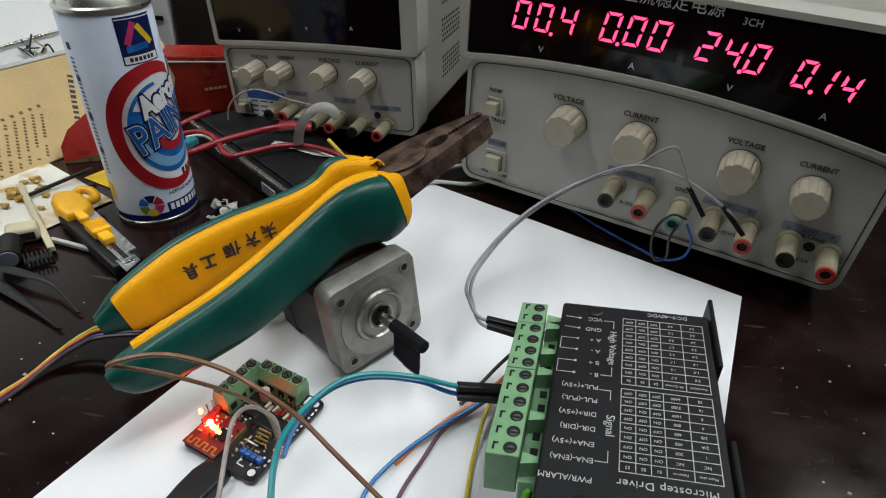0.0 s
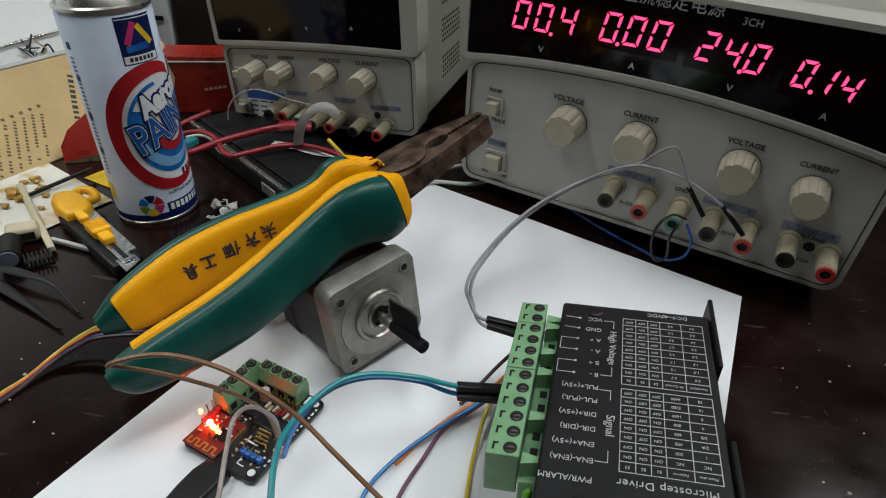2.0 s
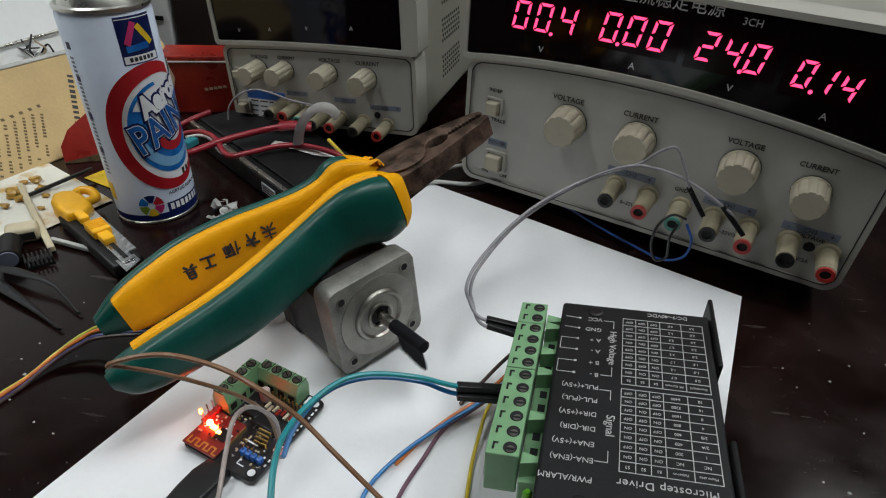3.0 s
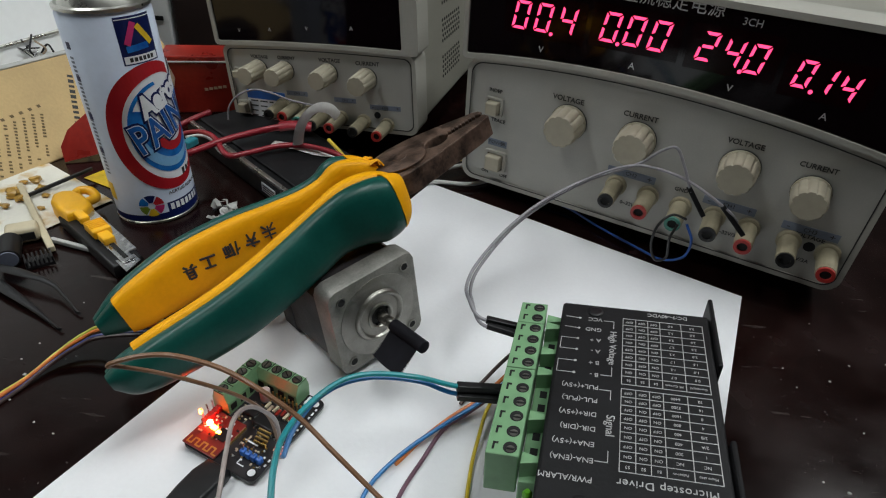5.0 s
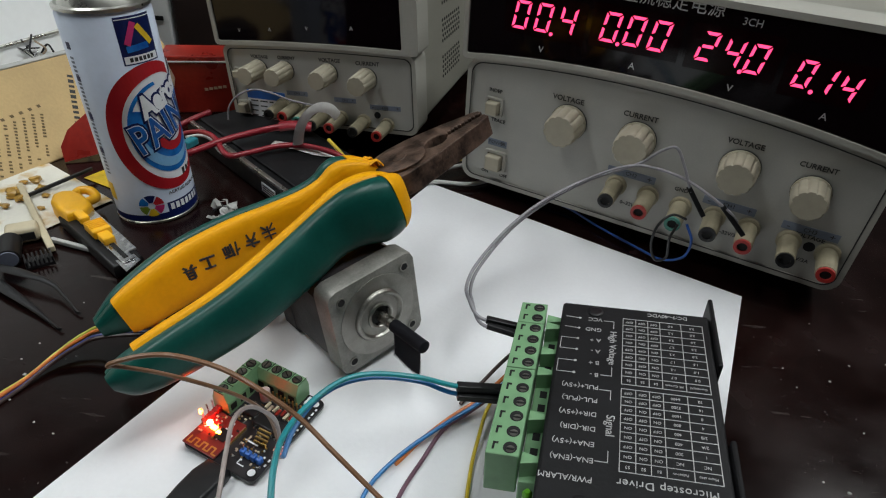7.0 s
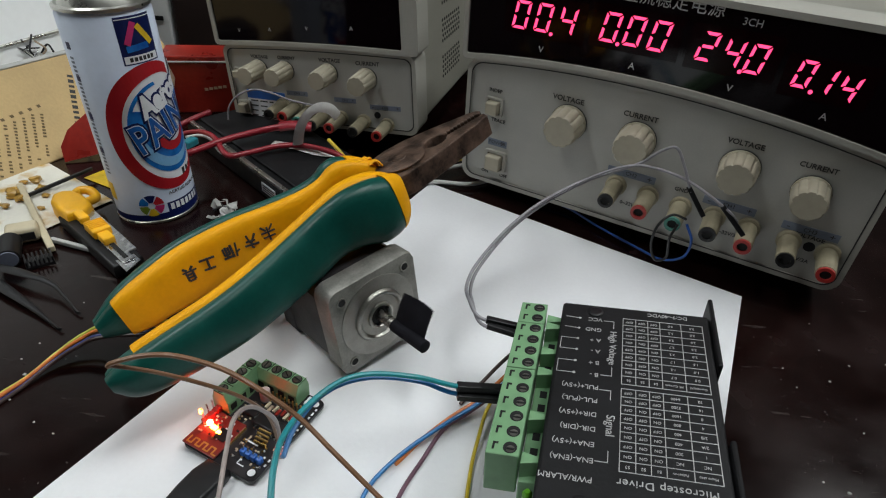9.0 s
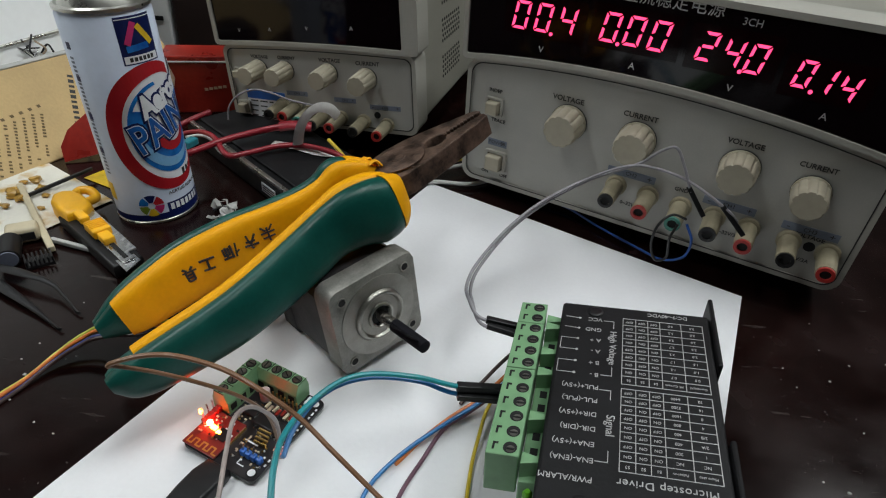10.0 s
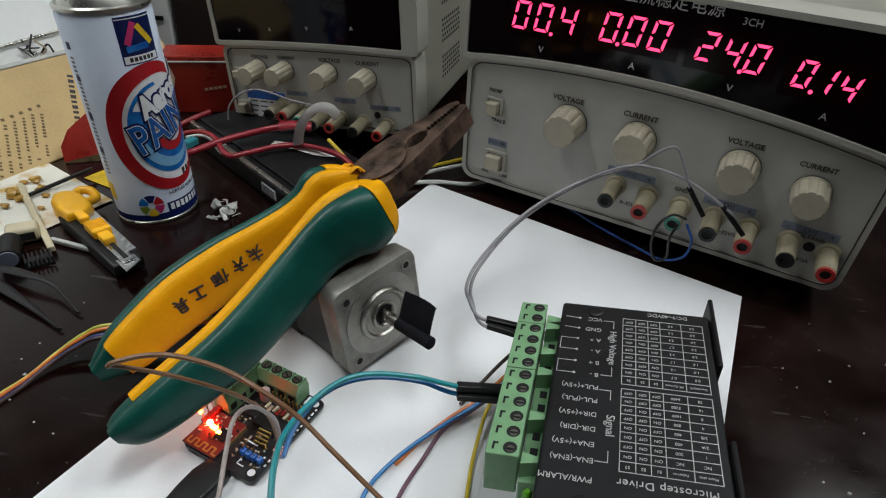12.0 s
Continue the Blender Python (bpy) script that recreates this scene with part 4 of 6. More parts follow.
def crescent(cx, cy, ro, ri, shift, q0, q1, z, n=48, sy=1.26):
    """Region between two ovals, from angle q0 to q1; the inner oval is shifted."""
    bm = bmesh.new()
    va, vb = [], []
    for i in range(n + 1):
        q = radians(q0 + (q1 - q0) * i / n)
        va.append(bm.verts.new((cx + ro * math.cos(q), cy + ro * sy * math.sin(q), z)))
        vb.append(bm.verts.new((cx + shift[0] + ri * math.cos(q), cy + shift[1] + ri * sy * math.sin(q), z)))
    for i in range(n):
        bm.faces.new((va[i], va[i + 1], vb[i + 1], vb[i]))
    return bm


def spray_can():
    r = 0.0217
    t = thing("spray_can", pose(-0.1690, 0.2968, -0.0006, 0, -2.5, 0), "pale blue aerosol paint can with a red and blue ring label", "spray can")
    part("can_body", lathe([(r - 0.0012, 0.0016), (r, 0.0024), (r, 0.1105), (r - 0.0010, 0.1122), (r - 0.0010, 0.113)], 72), M["can_white"], t, "pale blue printed tinplate body", smooth=True)
    part("bottom_rim", lathe([(r - 0.0004, 0.0), (r + 0.0003, 0.0006), (r + 0.0003, 0.0018), (r - 0.0006, 0.0024)], 64), M["tin"], t, "bare metal bottom rim", smooth=True)
    part("top_rim", lathe([(r - 0.0012, 0.1122), (r + 0.0003, 0.1128), (r + 0.0003, 0.1142), (r - 0.0010, 0.1150), (r - 0.003, 0.1144)], 64), M["tin"], t, "bare metal seam rim", smooth=True)
    part("dome", lathe([(r - 0.0026, 0.1144), (r - 0.004, 0.118), (r - 0.008, 0.123), (0.009, 0.126), (0.008, 0.127), (0.006, 0.1275)], 48), M["tin"], t, "tinplate dome", smooth=True)
    part("spray_nozzle", lathe([(0.0055, 0.1275), (0.0055, 0.137), (0.0045, 0.139)], 24), M["can_print_white"], t, smooth=True)
    A0 = -60.0
    u = lambda deg: r * radians(deg)
    lab = lambda name, bm, m, text="": part(name, wrap(bm, r, A0), M[m], t, text)
    cx, cy = u(35), 0.0535
    lab("ring_white", crescent(cx, cy, 0.0274, 0.0005, (0, 0), 0, 360, 0.00015), "can_print_white")
    lab("ring_red", crescent(cx, cy, 0.0274, 0.0228, (0.0028, -0.0006), 62, 318, 0.00030), "can_red", "dark red crescent")
    lab("ring_blue", crescent(cx + 0.002, cy, 0.0196, 0.0110, (0.0015, 0.0040), 150, 372, 0.00032), "can_blue", "broad blue crescent")
    lab("ring_light", crescent(cx + 0.002, cy, 0.0196, 0.0186, (0.0006, -0.0004), 95, 172, 0.00034), "can_blue")
    lab("ring_light", crescent(cx + 0.002, cy + 0.001, 0.0180, 0.0165, (0.0020, 0.0030), 200, 335, 0.00048), "can_lightblue")
    lab("ring_light", crescent(cx + 0.004, cy + 0.002, 0.0120, 0.0098, (0.001, 0.002), 190, 330, 0.00050), "can_red")
    for txt, x, y, s, sh in (("Aerosol", u(53), 0.0712, 0.0118, 0.14), ("PAINT", u(45), 0.0555, 0.0168, 0.10)):
        place = lambda z: pose(x, y, z, 0, 0, 20) @ Matrix.Diagonal((0.92, 1.28, 1, 1))
        lab("lettering", moved(letters(txt, s, 0.0001, shear=sh, bold=0.0015), place(0.00062)), "can_navy")
        lab("lettering", moved(letters(txt, s, 0.0001, shear=sh, bold=0.0006), place(0.00085)), "can_print_white")
        if txt == "PAINT":
            lab("lettering", moved(letters(txt, s, 0.0001, shear=sh, bold=0.00025), place(0.00100)), "can_sky")
    # maker's badge, drawn as plain shapes
    lab("badge", strip(u(6), u(56), 0.0880, 0.1104, 0.0001), "can_navy", "navy badge with a three-coloured triangle")
    lab("badge_stripe", strip(u(7), u(56), 0.1090, 0.1094, 0.00016), "can_print_white")
    lab("badge_plate", strip(u(8), u(54), 0.0886, 0.0922, 0.00016), "can_print_white")
    lab("badge_bars", join(*[strip(u(14 + 5.8 * i), u(18.2 + 5.8 * i), 0.0894, 0.0914, 0.00022) for i in range(6)]), "ink")
    for c, q, w in (("can_magenta", 240, 0.0030), ("can_yellow", 120, 0.0028), ("can_blue", 0, 0.0030)):
        arm = box((0.0112, w, 0.00006), (0.0010, 0.0040, 0))
        lab("badge_arm", moved(arm, pose(u(30), 0.0998, 0.0003, 0, 0, q + 184)), c)
    lab("bottom_band", strip(u(-90), u(160), 0.0025, 0.0062, 0.0001), "can_navy", "navy bottom band")
    lab("bottom_band", strip(u(12), u(80), 0.0062, 0.0118, 0.0001), "can_navy")
    lab("band_bars", join(*[strip(u(16 + 8.0 * i), u(21.5 + 8.0 * i), 0.0070, 0.0108, 0.0002) for i in range(7)]), "can_print_white")
    for i, c in enumerate(("can_red", "can_navy", "can_blue", "can_olive", "can_yellow", "can_magenta")):
        lab("colour_wheel", crescent(u(-9), 0.0118, 0.0064, 0.0019, (0, 0), 60 * i + 4, 60 * i + 56, 0.00022, 8, 1.0), c)
    lab("label_bars", join(*[strip(u(48 + 9 * i), u(54 + 9 * i), 0.0235, 0.0280, 0.0002) for i in range(4)]), "ink")
    lab("lettering", moved(letters("ACRYLIC RESIN PAINT", 0.0026, 0.0001), pose(u(52), 0.0172, 0.0002)), "ink")
    for i, (y0, y1) in enumerate(((0.0955, 0.0990), (0.0800, 0.0828), (0.0605, 0.0640), (0.042, 0.045))):
        lab("side_marks", strip(u(-66), u(-57), y0, y1, 0.0001), "can_navy")
    lab("side_marks", join(*[strip(u(-66), u(-58), 0.030 + i * 0.0021, 0.0312 + i * 0.0021, 0.00008) for i in range(30)]), "blue_band", "rows of fine side print")
    lab("side_marks", strip(u(-85), u(-62), 0.0135, 0.024, 0.0001), "can_yellow")
    return t


spray_can()


# ------------------------------------------------------------------ sensor board
def circuit_board():
    """Local x runs along the long edge, y along the short one."""
    t = thing("circuit_board", pose(-0.0595, 0.1196, 0.0022, 0, 0, 64.9), "small black controller board with green terminals and a lit red light", "circuit board")
    L, B, low = 0.0412, 0.0312, -0.0016
    part("board", prism(rounded(L, B - low, 0.0024, 5, 0, low), 0.0, 0.0016, 0.0002, 1), M["pcb"], t, "black printed circuit board")
    for x, y in ((0.0030, 0.0014), (L - 0.003, 0.0012), (0.003, B - 0.003)):
        part("mount_hole", frame_ring(rounded(0.0040, 0.0040, 0.0020, 4, x - 0.0020, y - 0.0020), rounded(0.0028, 0.0028, 0.0014, 4, x - 0.0014, y - 0.0014), 0.0015, 0.0018), M["hole"], t)
        part("hole_mouth", lathe([(0.0014, 0.0015), (0.0014, 0.0018)], 16, pose(x, y, 0)), M["paper"], t, "mounting hole with the paper showing")
    gold = mat("gold_pin", (0.55, 0.36, 0.12), 0.3, 1.0)

    def block(m, ways, p=0.0050):
        b = part("terminal_block", moved(prism([(0, 0), (0.0078, 0), (0.0078, 0.0055), (0.0060, 0.0098), (0.0012, 0.0098), (0, 0.0060)], 0, p * ways, 0.0002), m @ Matrix(((1, 0, 0, 0), (0, 0, 1, 0), (0, 1, 0, 0), (0, 0, 0, 1)))), M["terminal"], t, "green screw terminal block")
        for k in range(ways):
            y = p * (k + 0.5)
            part("screw_well", lathe([(0.0020, 0), (0.0020, 0.0002)], 18, m @ pose(0.0036, y, 0.0098)), M["hole"], b)
            part("terminal_screw", lathe([(0.0016, 0), (0.0015, 0.0003)], 18, m @ pose(0.0036, y, 0.0100)), M["screw"], b)
            part("screw_slot", box((0.0004, 0.0028, 0.0002), (0, 0, 0), m=m @ pose(0.0036, y, 0.0104, 0, 0, 25 * k + 10)), M["hole"], b)
            part("wire_entry", box((0.0002, 0.0028, 0.0030), (0.0079, y, 0.0030), m=m), M["hole"], b)
            part("cell_groove", box((0.0050, 0.0002, 0.0002), (0.0036, p * k + 0.0001, 0.0099), m=m), M["hole"], b)
        return b

    block(pose(0.0178, B + 0.0020, 0.0016, 0, 0, -90), 4)
    block(pose(L + 0.0003, 0.0066, 0.0016, 0, 0, 0) @ Matrix.Diagonal((-1, 1, 1, 1)), 4)
    rnd = random.Random(7)
    # module base colour carries the red light of the indicator beside it
    module = part("module", box((0.0165, 0.0150, 0.0008), (0.0085, B - 0.0078, 0.0024), 0.0002), mat("module_board_with_red_glow", (0.20, 0.012, 0.008), 0.4), t, "small radio module, coloured red for the indicator's glow")
    meander = []
    for i in range(7):
        y = B - 0.0018 - i * 0.0019
        meander += [box((0.0028, 0.0006, 0.0001), (0.0024, y, 0.00285)), box((0.0006, 0.0019, 0.0001), (0.0012 + (i % 2) * 0.0024, y - 0.00095, 0.00285))]
    part("antenna_trace", join(*meander), mat("gold_trace", (0.55, 0.24, 0.05), 0.4, 0.3), module, "golden zigzag aerial trace")
    part("radio_chip", box((0.0045, 0.0045, 0.0009), (0.0090, B - 0.0112, 0.0032), 0.0001), M["black_plastic"], module)
    tints = [M["cream"], M["black_plastic"], M["chrome"], M["torn"], M["can_print_white"], gold]
    for i in range(26):
        part("chip_component", box((rnd.choice((0.0006, 0.0009)), 0.0006, 0.0005), (0, 0, 0.0031), m=pose(rnd.uniform(0.0058, 0.0160), B - rnd.uniform(0.0010, 0.0146), 0, 0, 0, rnd.choice((0, 90)))), rnd.choice(tints), module)
    for i in range(9):
        part("castellation", box((0.0010, 0.0005, 0.0010), (0.0060 + i * 0.0012, B - 0.0153, 0.0022)), gold, module)
    # main chip, standing parts and rows of small components
    part("driver_chip", box((0.0050, 0.0135, 0.0030), (0.0208, 0.0080, 0.0031), 0.0003), M["black_plastic"], t, "long black chip")
    part("processor", box((0.0060, 0.0060, 0.0012), (0.0240, 0.0195, 0.0022), 0.0002), M["black_plastic"], t)
    for i in range(8):
        part("chip_leg", box((0.0012, 0.0005, 0.0008), (0.0178, 0.0022 + i * 0.0016, 0.0020)), M["chrome"], t)
        part("chip_leg", box((0.0012, 0.0005, 0.0008), (0.0238, 0.0022 + i * 0.0016, 0.0020)), M["chrome"], t)
    part("capacitor", lathe([(0.0021, 0), (0.0021, 0.0046), (0.0017, 0.0050)], 20, pose(0.0308, 0.0195, 0.0016)), mat("pinkish_white_can", (0.55, 0.42, 0.40), 0.35), t, "pale can capacitor", smooth=True)
    for i in range(8):
        y = 0.0030 + i * 0.0019
        part("resistor", box((0.0030, 0.0011, 0.0009), (0.0275 + (i % 2) * 0.0009, y, 0.0021), 0.0001), rnd.choice((M["cream"], M["torn"], M["can_print_white"], M["red_card"])), t)
        part("header_pin", box((0.0005, 0.0005, 0.0050), (0.0318, y, 0.0040)), gold, t)
    for i in range(120):
        x, y = rnd.uniform(0.0045, L - 0.009), rnd.uniform(0.0005, B - 0.006)
        if x < 0.0175 and y > 0.0145 or 0.0175 < x < 0.0240 and y < 0.0155:
            continue
        part("chip_component", box((rnd.choice((0.0006, 0.0009, 0.0013)), 0.0006, 0.0005), (0, 0, 0.0018), m=pose(x, y, 0, 0, 0, rnd.choice((0, 90)))), rnd.choice(tints), t)
    for i in range(4):
        part("crystal_pin", box((0.0009, 0.0050, 0.0009), (0, 0, 0), 0.0002, 1, m=pose(0.0128 + i * 0.0014, 0.0062 + i * 0.0004, 0.0034 + 0.0004 * i, 20, 0, 14)), gold, t, "golden pin")
        j = part("jumper_block", box((0.0022, 0.0021, 0.0030), (0.0074, 0.0016 + i * 0.0024, 0.0031), 0.0005), M["blue_plastic"], t, "blue jumper cap")
        part("jumper_pin", box((0.0006, 0.0006, 0.0012), (0.0074, 0.0016 + i * 0.0024, 0.0050)), M["chrome"], j)
    for i in range(4):
        part("header_pin", box((0.0005, 0.0005, 0.0090), (0.0108 + i * 0.0025, B - 0.0004, 0.0062), m=pose(0, 0, 0, -4, 0, 0)), M["chrome"], t)
        part("header_base", box((0.0023, 0.0024, 0.0024), (0.0108 + i * 0.0025, B - 0.0010, 0.0030), 0.0002, 1), M["red_plastic"], t)
    part("silk_print", join(*[box((rnd.uniform(0.0008, 0.0016), 0.0007, 0.0001), (0.0075 + i * 0.0022, -0.0006, 0.00165)) for i in range(14)] + [box((0.0006, 0.006, 0.0001), (0.0125, 0.0100, 0.00165)), box((0.0030, 0.0004, 0.0001), (0.0050, 0.0085, 0.00165)), box((0.0004, 0.0030, 0.0001), (0.0035, 0.0070, 0.00165))]), M["can_print_white"], t, "white silk-screen marks")
    part("white_socket", box((0.0040, 0.0022, 0.0030), (0.0365, 0.0030, 0.0031), 0.0002), M["can_print_white"], t)
    part("indicator_light", lathe([(0.0012, 0), (0.0012, 0.0008), (0.0006, 0.0012)], 16, pose(0.0104, B - 0.0036, 0.0034)), M["glow"], t, "glowing red indicator", smooth=True)
    part("indicator_light", box((0.0018, 0.0026, 0.0008), (0.0098, B - 0.0062, 0.0034), 0.0002), M["glow_core"], t, "glowing amber indicator")
    part("indicator_light", box((0.0014, 0.0020, 0.0008), (0.0090, B - 0.0092, 0.0034), 0.0002), M["glow_core"], t, "glowing amber indicator")
    part("indicator_light", lathe([(0.0007, 0), (0.0007, 0.0016), (0.0004, 0.0020)], 14, pose(0.0108, B + 0.0006, 0.0062)), M["glow_core"], t, "glowing amber indicator", smooth=True)
    plug = part("usb_plug", prism([(-0.0008, 0.0072), (-0.0008, 0.0166), (-0.0070, 0.0180), (-0.0140, 0.0178), (-0.0300, 0.0160), (-0.0300, 0.0100), (-0.0140, 0.0064), (-0.0070, 0.0062)], -0.0012, 0.0048, 0.0014, 3), M["black_plastic"], t, "black moulded plug", smooth=True)
    part("plug_cable", tube([(-0.0290, 0.0130, 0.0016), (-0.0420, 0.0132, 0.0004), (-0.0600, 0.0150, -0.0002)], 0.0017, 10), M["black_plastic"], plug, smooth=True)
    return t


circuit_board()


# ------------------------------------------------------------------ wires
def wire(name, pts, r, material, label, category="wire", plug=None, seg=8):
    ob = part(name, tube(pts, r, seg), material, smooth=True)
    tagged(ob, label, category)
    if plug:
        for p, q, w, l in plug:
            d = (Vector(q) - Vector(p))
            mm = Matrix.Translation((Vector(p) + Vector(q)) / 2) @ d.to_track_quat("X", "Z").to_matrix().to_4x4()
            part("plug", box((d.length, w, l), (0, 0, 0), 0.0004, m=mm), M["black_plastic"], ob, "black plug housing")
    return ob


wire("jumper_wire", [(0.0300, 0.1800, 0.0300), (0.0170, 0.1814, 0.0320), (0.0121, 0.1873, 0.0360), (0.0108, 0.1913, 0.0400), (0.0148, 0.2020, 0.0440), (0.0279, 0.2220, 0.0500), (0.0444, 0.2400, 0.0550), (0.0663, 0.2560, 0.0600), (0.0860, 0.2650, 0.0638), (0.0995, 0.2650, 0.0639), (0.1144, 0.2575, 0.0618), (0.1318, 0.2490, 0.0534), (0.1400, 0.2500, 0.0460)],
     0.00072, M["grey_wire"], "grey jumper wire from driver to supply", plug=[((0.0340, 0.1795, 0.0300), (0.0195, 0.1812, 0.0315), 0.0026, 0.0026), ((0.1300, 0.2498, 0.0545), (0.1440, 0.2480, 0.0405), 0.0024, 0.0024)])
wire("jumper_wire", [(0.0300, 0.1775, 0.0285), (0.0177, 0.1800, 0.0300), (0.0137, 0.1881, 0.0340), (0.0126, 0.1930, 0.0380), (0.0162, 0.2030, 0.0420), (0.0295, 0.2245, 0.0480), (0.0463, 0.2425, 0.0530), (0.0680, 0.2590, 0.0580), (0.0922, 0.2688, 0.0638), (0.0996, 0.2644, 0.0732), (0.1050, 0.2614, 0.0768), (0.1098, 0.2593, 0.0700), (0.1163, 0.2568, 0.0568)],
     0.00072, M["grey_wire"], "grey jumper wire from driver to supply", plug=[((0.0340, 0.1765, 0.0285), (0.0200, 0.1795, 0.0300), 0.0026, 0.0026), ((0.1150, 0.2574, 0.0590), (0.1265, 0.2575, 0.0440), 0.0024, 0.0024)])
wire("thin_wire", [(0.0554, 0.3369, 0.0040), (0.0746, 0.3287, 0.0030), (0.0924, 0.3072, 0.0030), (0.1117, 0.2869, 0.0030), (0.1220, 0.2760, 0.0040), (0.1290, 0.2680, 0.0120), (0.1290, 0.2650, 0.0240), (0.1255, 0.2690, 0.0320)], 0.0007, WIRE["deep_blue"], "thin dark blue wire looping to a green post")
wire("thin_wire", [(0.1225, 0.2650, 0.0370), (0.1150, 0.2650, 0.0390), (0.1090, 0.2640, 0.0330), (0.1080, 0.2630, 0.0220), (0.1120, 0.2620, 0.0130), (0.1175, 0.2620, 0.0150), (0.1165, 0.2630, 0.0260), (0.1190, 0.2645, 0.0340)], 0.0007, WIRE["black"], "thin black wire loop hung on a post")
wire("jumper_wire", [(0.0300, 0.1560, 0.0200), (0.0219, 0.1542, 0.0200), (0.0072, 0.1499, 0.0260), (-0.0050, 0.1467, 0.0320), (-0.0204, 0.1428, 0.0360), (-0.0307, 0.1361, 0.0380), (-0.0386, 0.1226, 0.0400), (-0.0419, 0.1095, 0.0420), (-0.0416, 0.0991, 0.0420), (-0.0397, 0.0887, 0.0400)],
     0.00095, WIRE["teal"], "teal jumper wire arching from the driver", plug=[((0.0300, 0.1552, 0.0205), (0.0090, 0.1503, 0.0250), 0.0030, 0.0030)])
wire("jumper_wire", [(0.0300, 0.1540, 0.0180), (0.0221, 0.1530, 0.0180), (0.0075, 0.1500, 0.0220), (-0.0040, 0.1484, 0.0280), (-0.0187, 0.1452, 0.0320), (-0.0295, 0.1395, 0.0340), (-0.0368, 0.1295, 0.0360), (-0.0410, 0.1180, 0.0360), (-0.0420, 0.1080, 0.0350)],
     0.00085, WIRE["azure"], "blue jumper wire arching from the driver", plug=[((0.0300, 0.1532, 0.0170), (0.0095, 0.1492, 0.0215), 0.0030, 0.0026)])
wire("motor_wire", [(0.0400, 0.1842, 0.0220), (0.0287, 0.1786, 0.0120), (0.0199, 0.1722, 0.0040), (0.0120, 0.1626, 0.0020)], 0.0008, WIRE["dark_brown"], "dark brown wire under the driver terminals")
wire("motor_wire", [(0.0380, 0.1760, 0.0220), (0.0305, 0.1721, 0.0120), (0.0196, 0.1628, 0.0060), (0.0088, 0.1543, 0.0040), (-0.0014, 0.1440, 0.0030), (-0.0107, 0.1316, 0.0030)], 0.0008, WIRE["orange"], "orange wire lying on the paper")
wire("motor_wire", [(0.0360, 0.1710, 0.0220), (0.0292, 0.1673, 0.0120), (0.0183, 0.1581, 0.0080), (0.0046, 0.1474, 0.0060), (-0.0081, 0.1356, 0.0050), (-0.0176, 0.1234, 0.0040), (-0.0217, 0.1129, 0.0030)], 0.0008, WIRE["azure"], "blue wire lying on the paper")
wire("motor_wire", [(0.0340, 0.1660, 0.0220), (0.0271, 0.1644, 0.0100), (0.0153, 0.1570, 0.0040), (0.0058, 0.1486, 0.0030), (-0.0017, 0.1341, 0.0020), (-0.0068, 0.1233, 0.0020), (-0.0104, 0.1125, 0.0020)], 0.0008, WIRE["purple"], "brownish purple wire lying on the paper")
wire("motor_wire", [(0.0330, 0.1640, 0.0220), (0.0268, 0.1626, 0.0120), (0.0222, 0.1574, 0.0060), (0.0193, 0.1466, 0.0040), (0.0167, 0.1346, 0.0020), (0.0143, 0.1147, 0.0020)], 0.0007, WIRE["yellow"], "yellow wire lying on the paper")
wire("lead_wire", [(-0.0805, 0.1015, 0.0745), (-0.0792, 0.1020, 0.0755), (-0.0725, 0.1037, 0.0770), (-0.0639, 0.1037, 0.0780), (-0.0526, 0.1027, 0.0760), (-0.0425, 0.1004, 0.0720), (-0.0324, 0.0976, 0.0660), (-0.0231, 0.0929, 0.0600), (-0.0155, 0.0891, 0.0550), (-0.0079, 0.0852, 0.0500), (0.0, 0.081, 0.043)], 0.00068, WIRE["brown"], "brown wire arching over the circuit board")
wire("lead_wire", [(-0.0805, 0.1015, 0.0745), (-0.0790, 0.1026, 0.0738), (-0.0703, 0.1050, 0.0700), (-0.0616, 0.1095, 0.0620), (-0.0556, 0.1151, 0.0520), (-0.0522, 0.1212, 0.0400), (-0.0522, 0.1286, 0.0250), (-0.0531, 0.1343, 0.0060)], 0.0006, WIRE["brown"], "brown wire plugged into the circuit board")
wire("lead_wire", [(-0.0500, 0.1270, 0.0080), (-0.0485, 0.1237, 0.0300), (-0.0499, 0.1165, 0.0450), (-0.0518, 0.1109, 0.0520), (-0.0526, 0.1038, 0.0550), (-0.0507, 0.0933, 0.0560), (-0.0491, 0.0844, 0.0550), (-0.0484, 0.0775, 0.0520)], 0.00065, WIRE["clear_grey"], "pinkish grey wire rising from the circuit board")
for nm, dy, dz in (("lime", 0.0, 0.0012), ("orange", -0.0022, 0.0012), ("blue", -0.0046, 0.0), ("dark_brown", -0.0062, 0.0)):
    wob = 0.0006 * (1 if nm == "lime" else -1)
    wire("motor_lead", [(-0.0720, 0.2030, 0.006 + dz), (-0.1000, 0.1900 + dy, 0.010 + dz), (-0.1347, 0.1811 + dy, 0.0110 + dz), (-0.1461, 0.1782 + dy + wob, 0.0070 + dz), (-0.1542, 0.1703 + dy, 0.0030 + dz), (-0.1594, 0.1591 + dy - wob, 0.0010 + dz), (-0.1643, 0.1489 + dy, 0.0008 + dz), (-0.1688, 0.1371 + dy, 0.0008 + dz)], 0.0008, WIRE[nm], nm.replace("_", " ") + " motor lead running off across the bench")


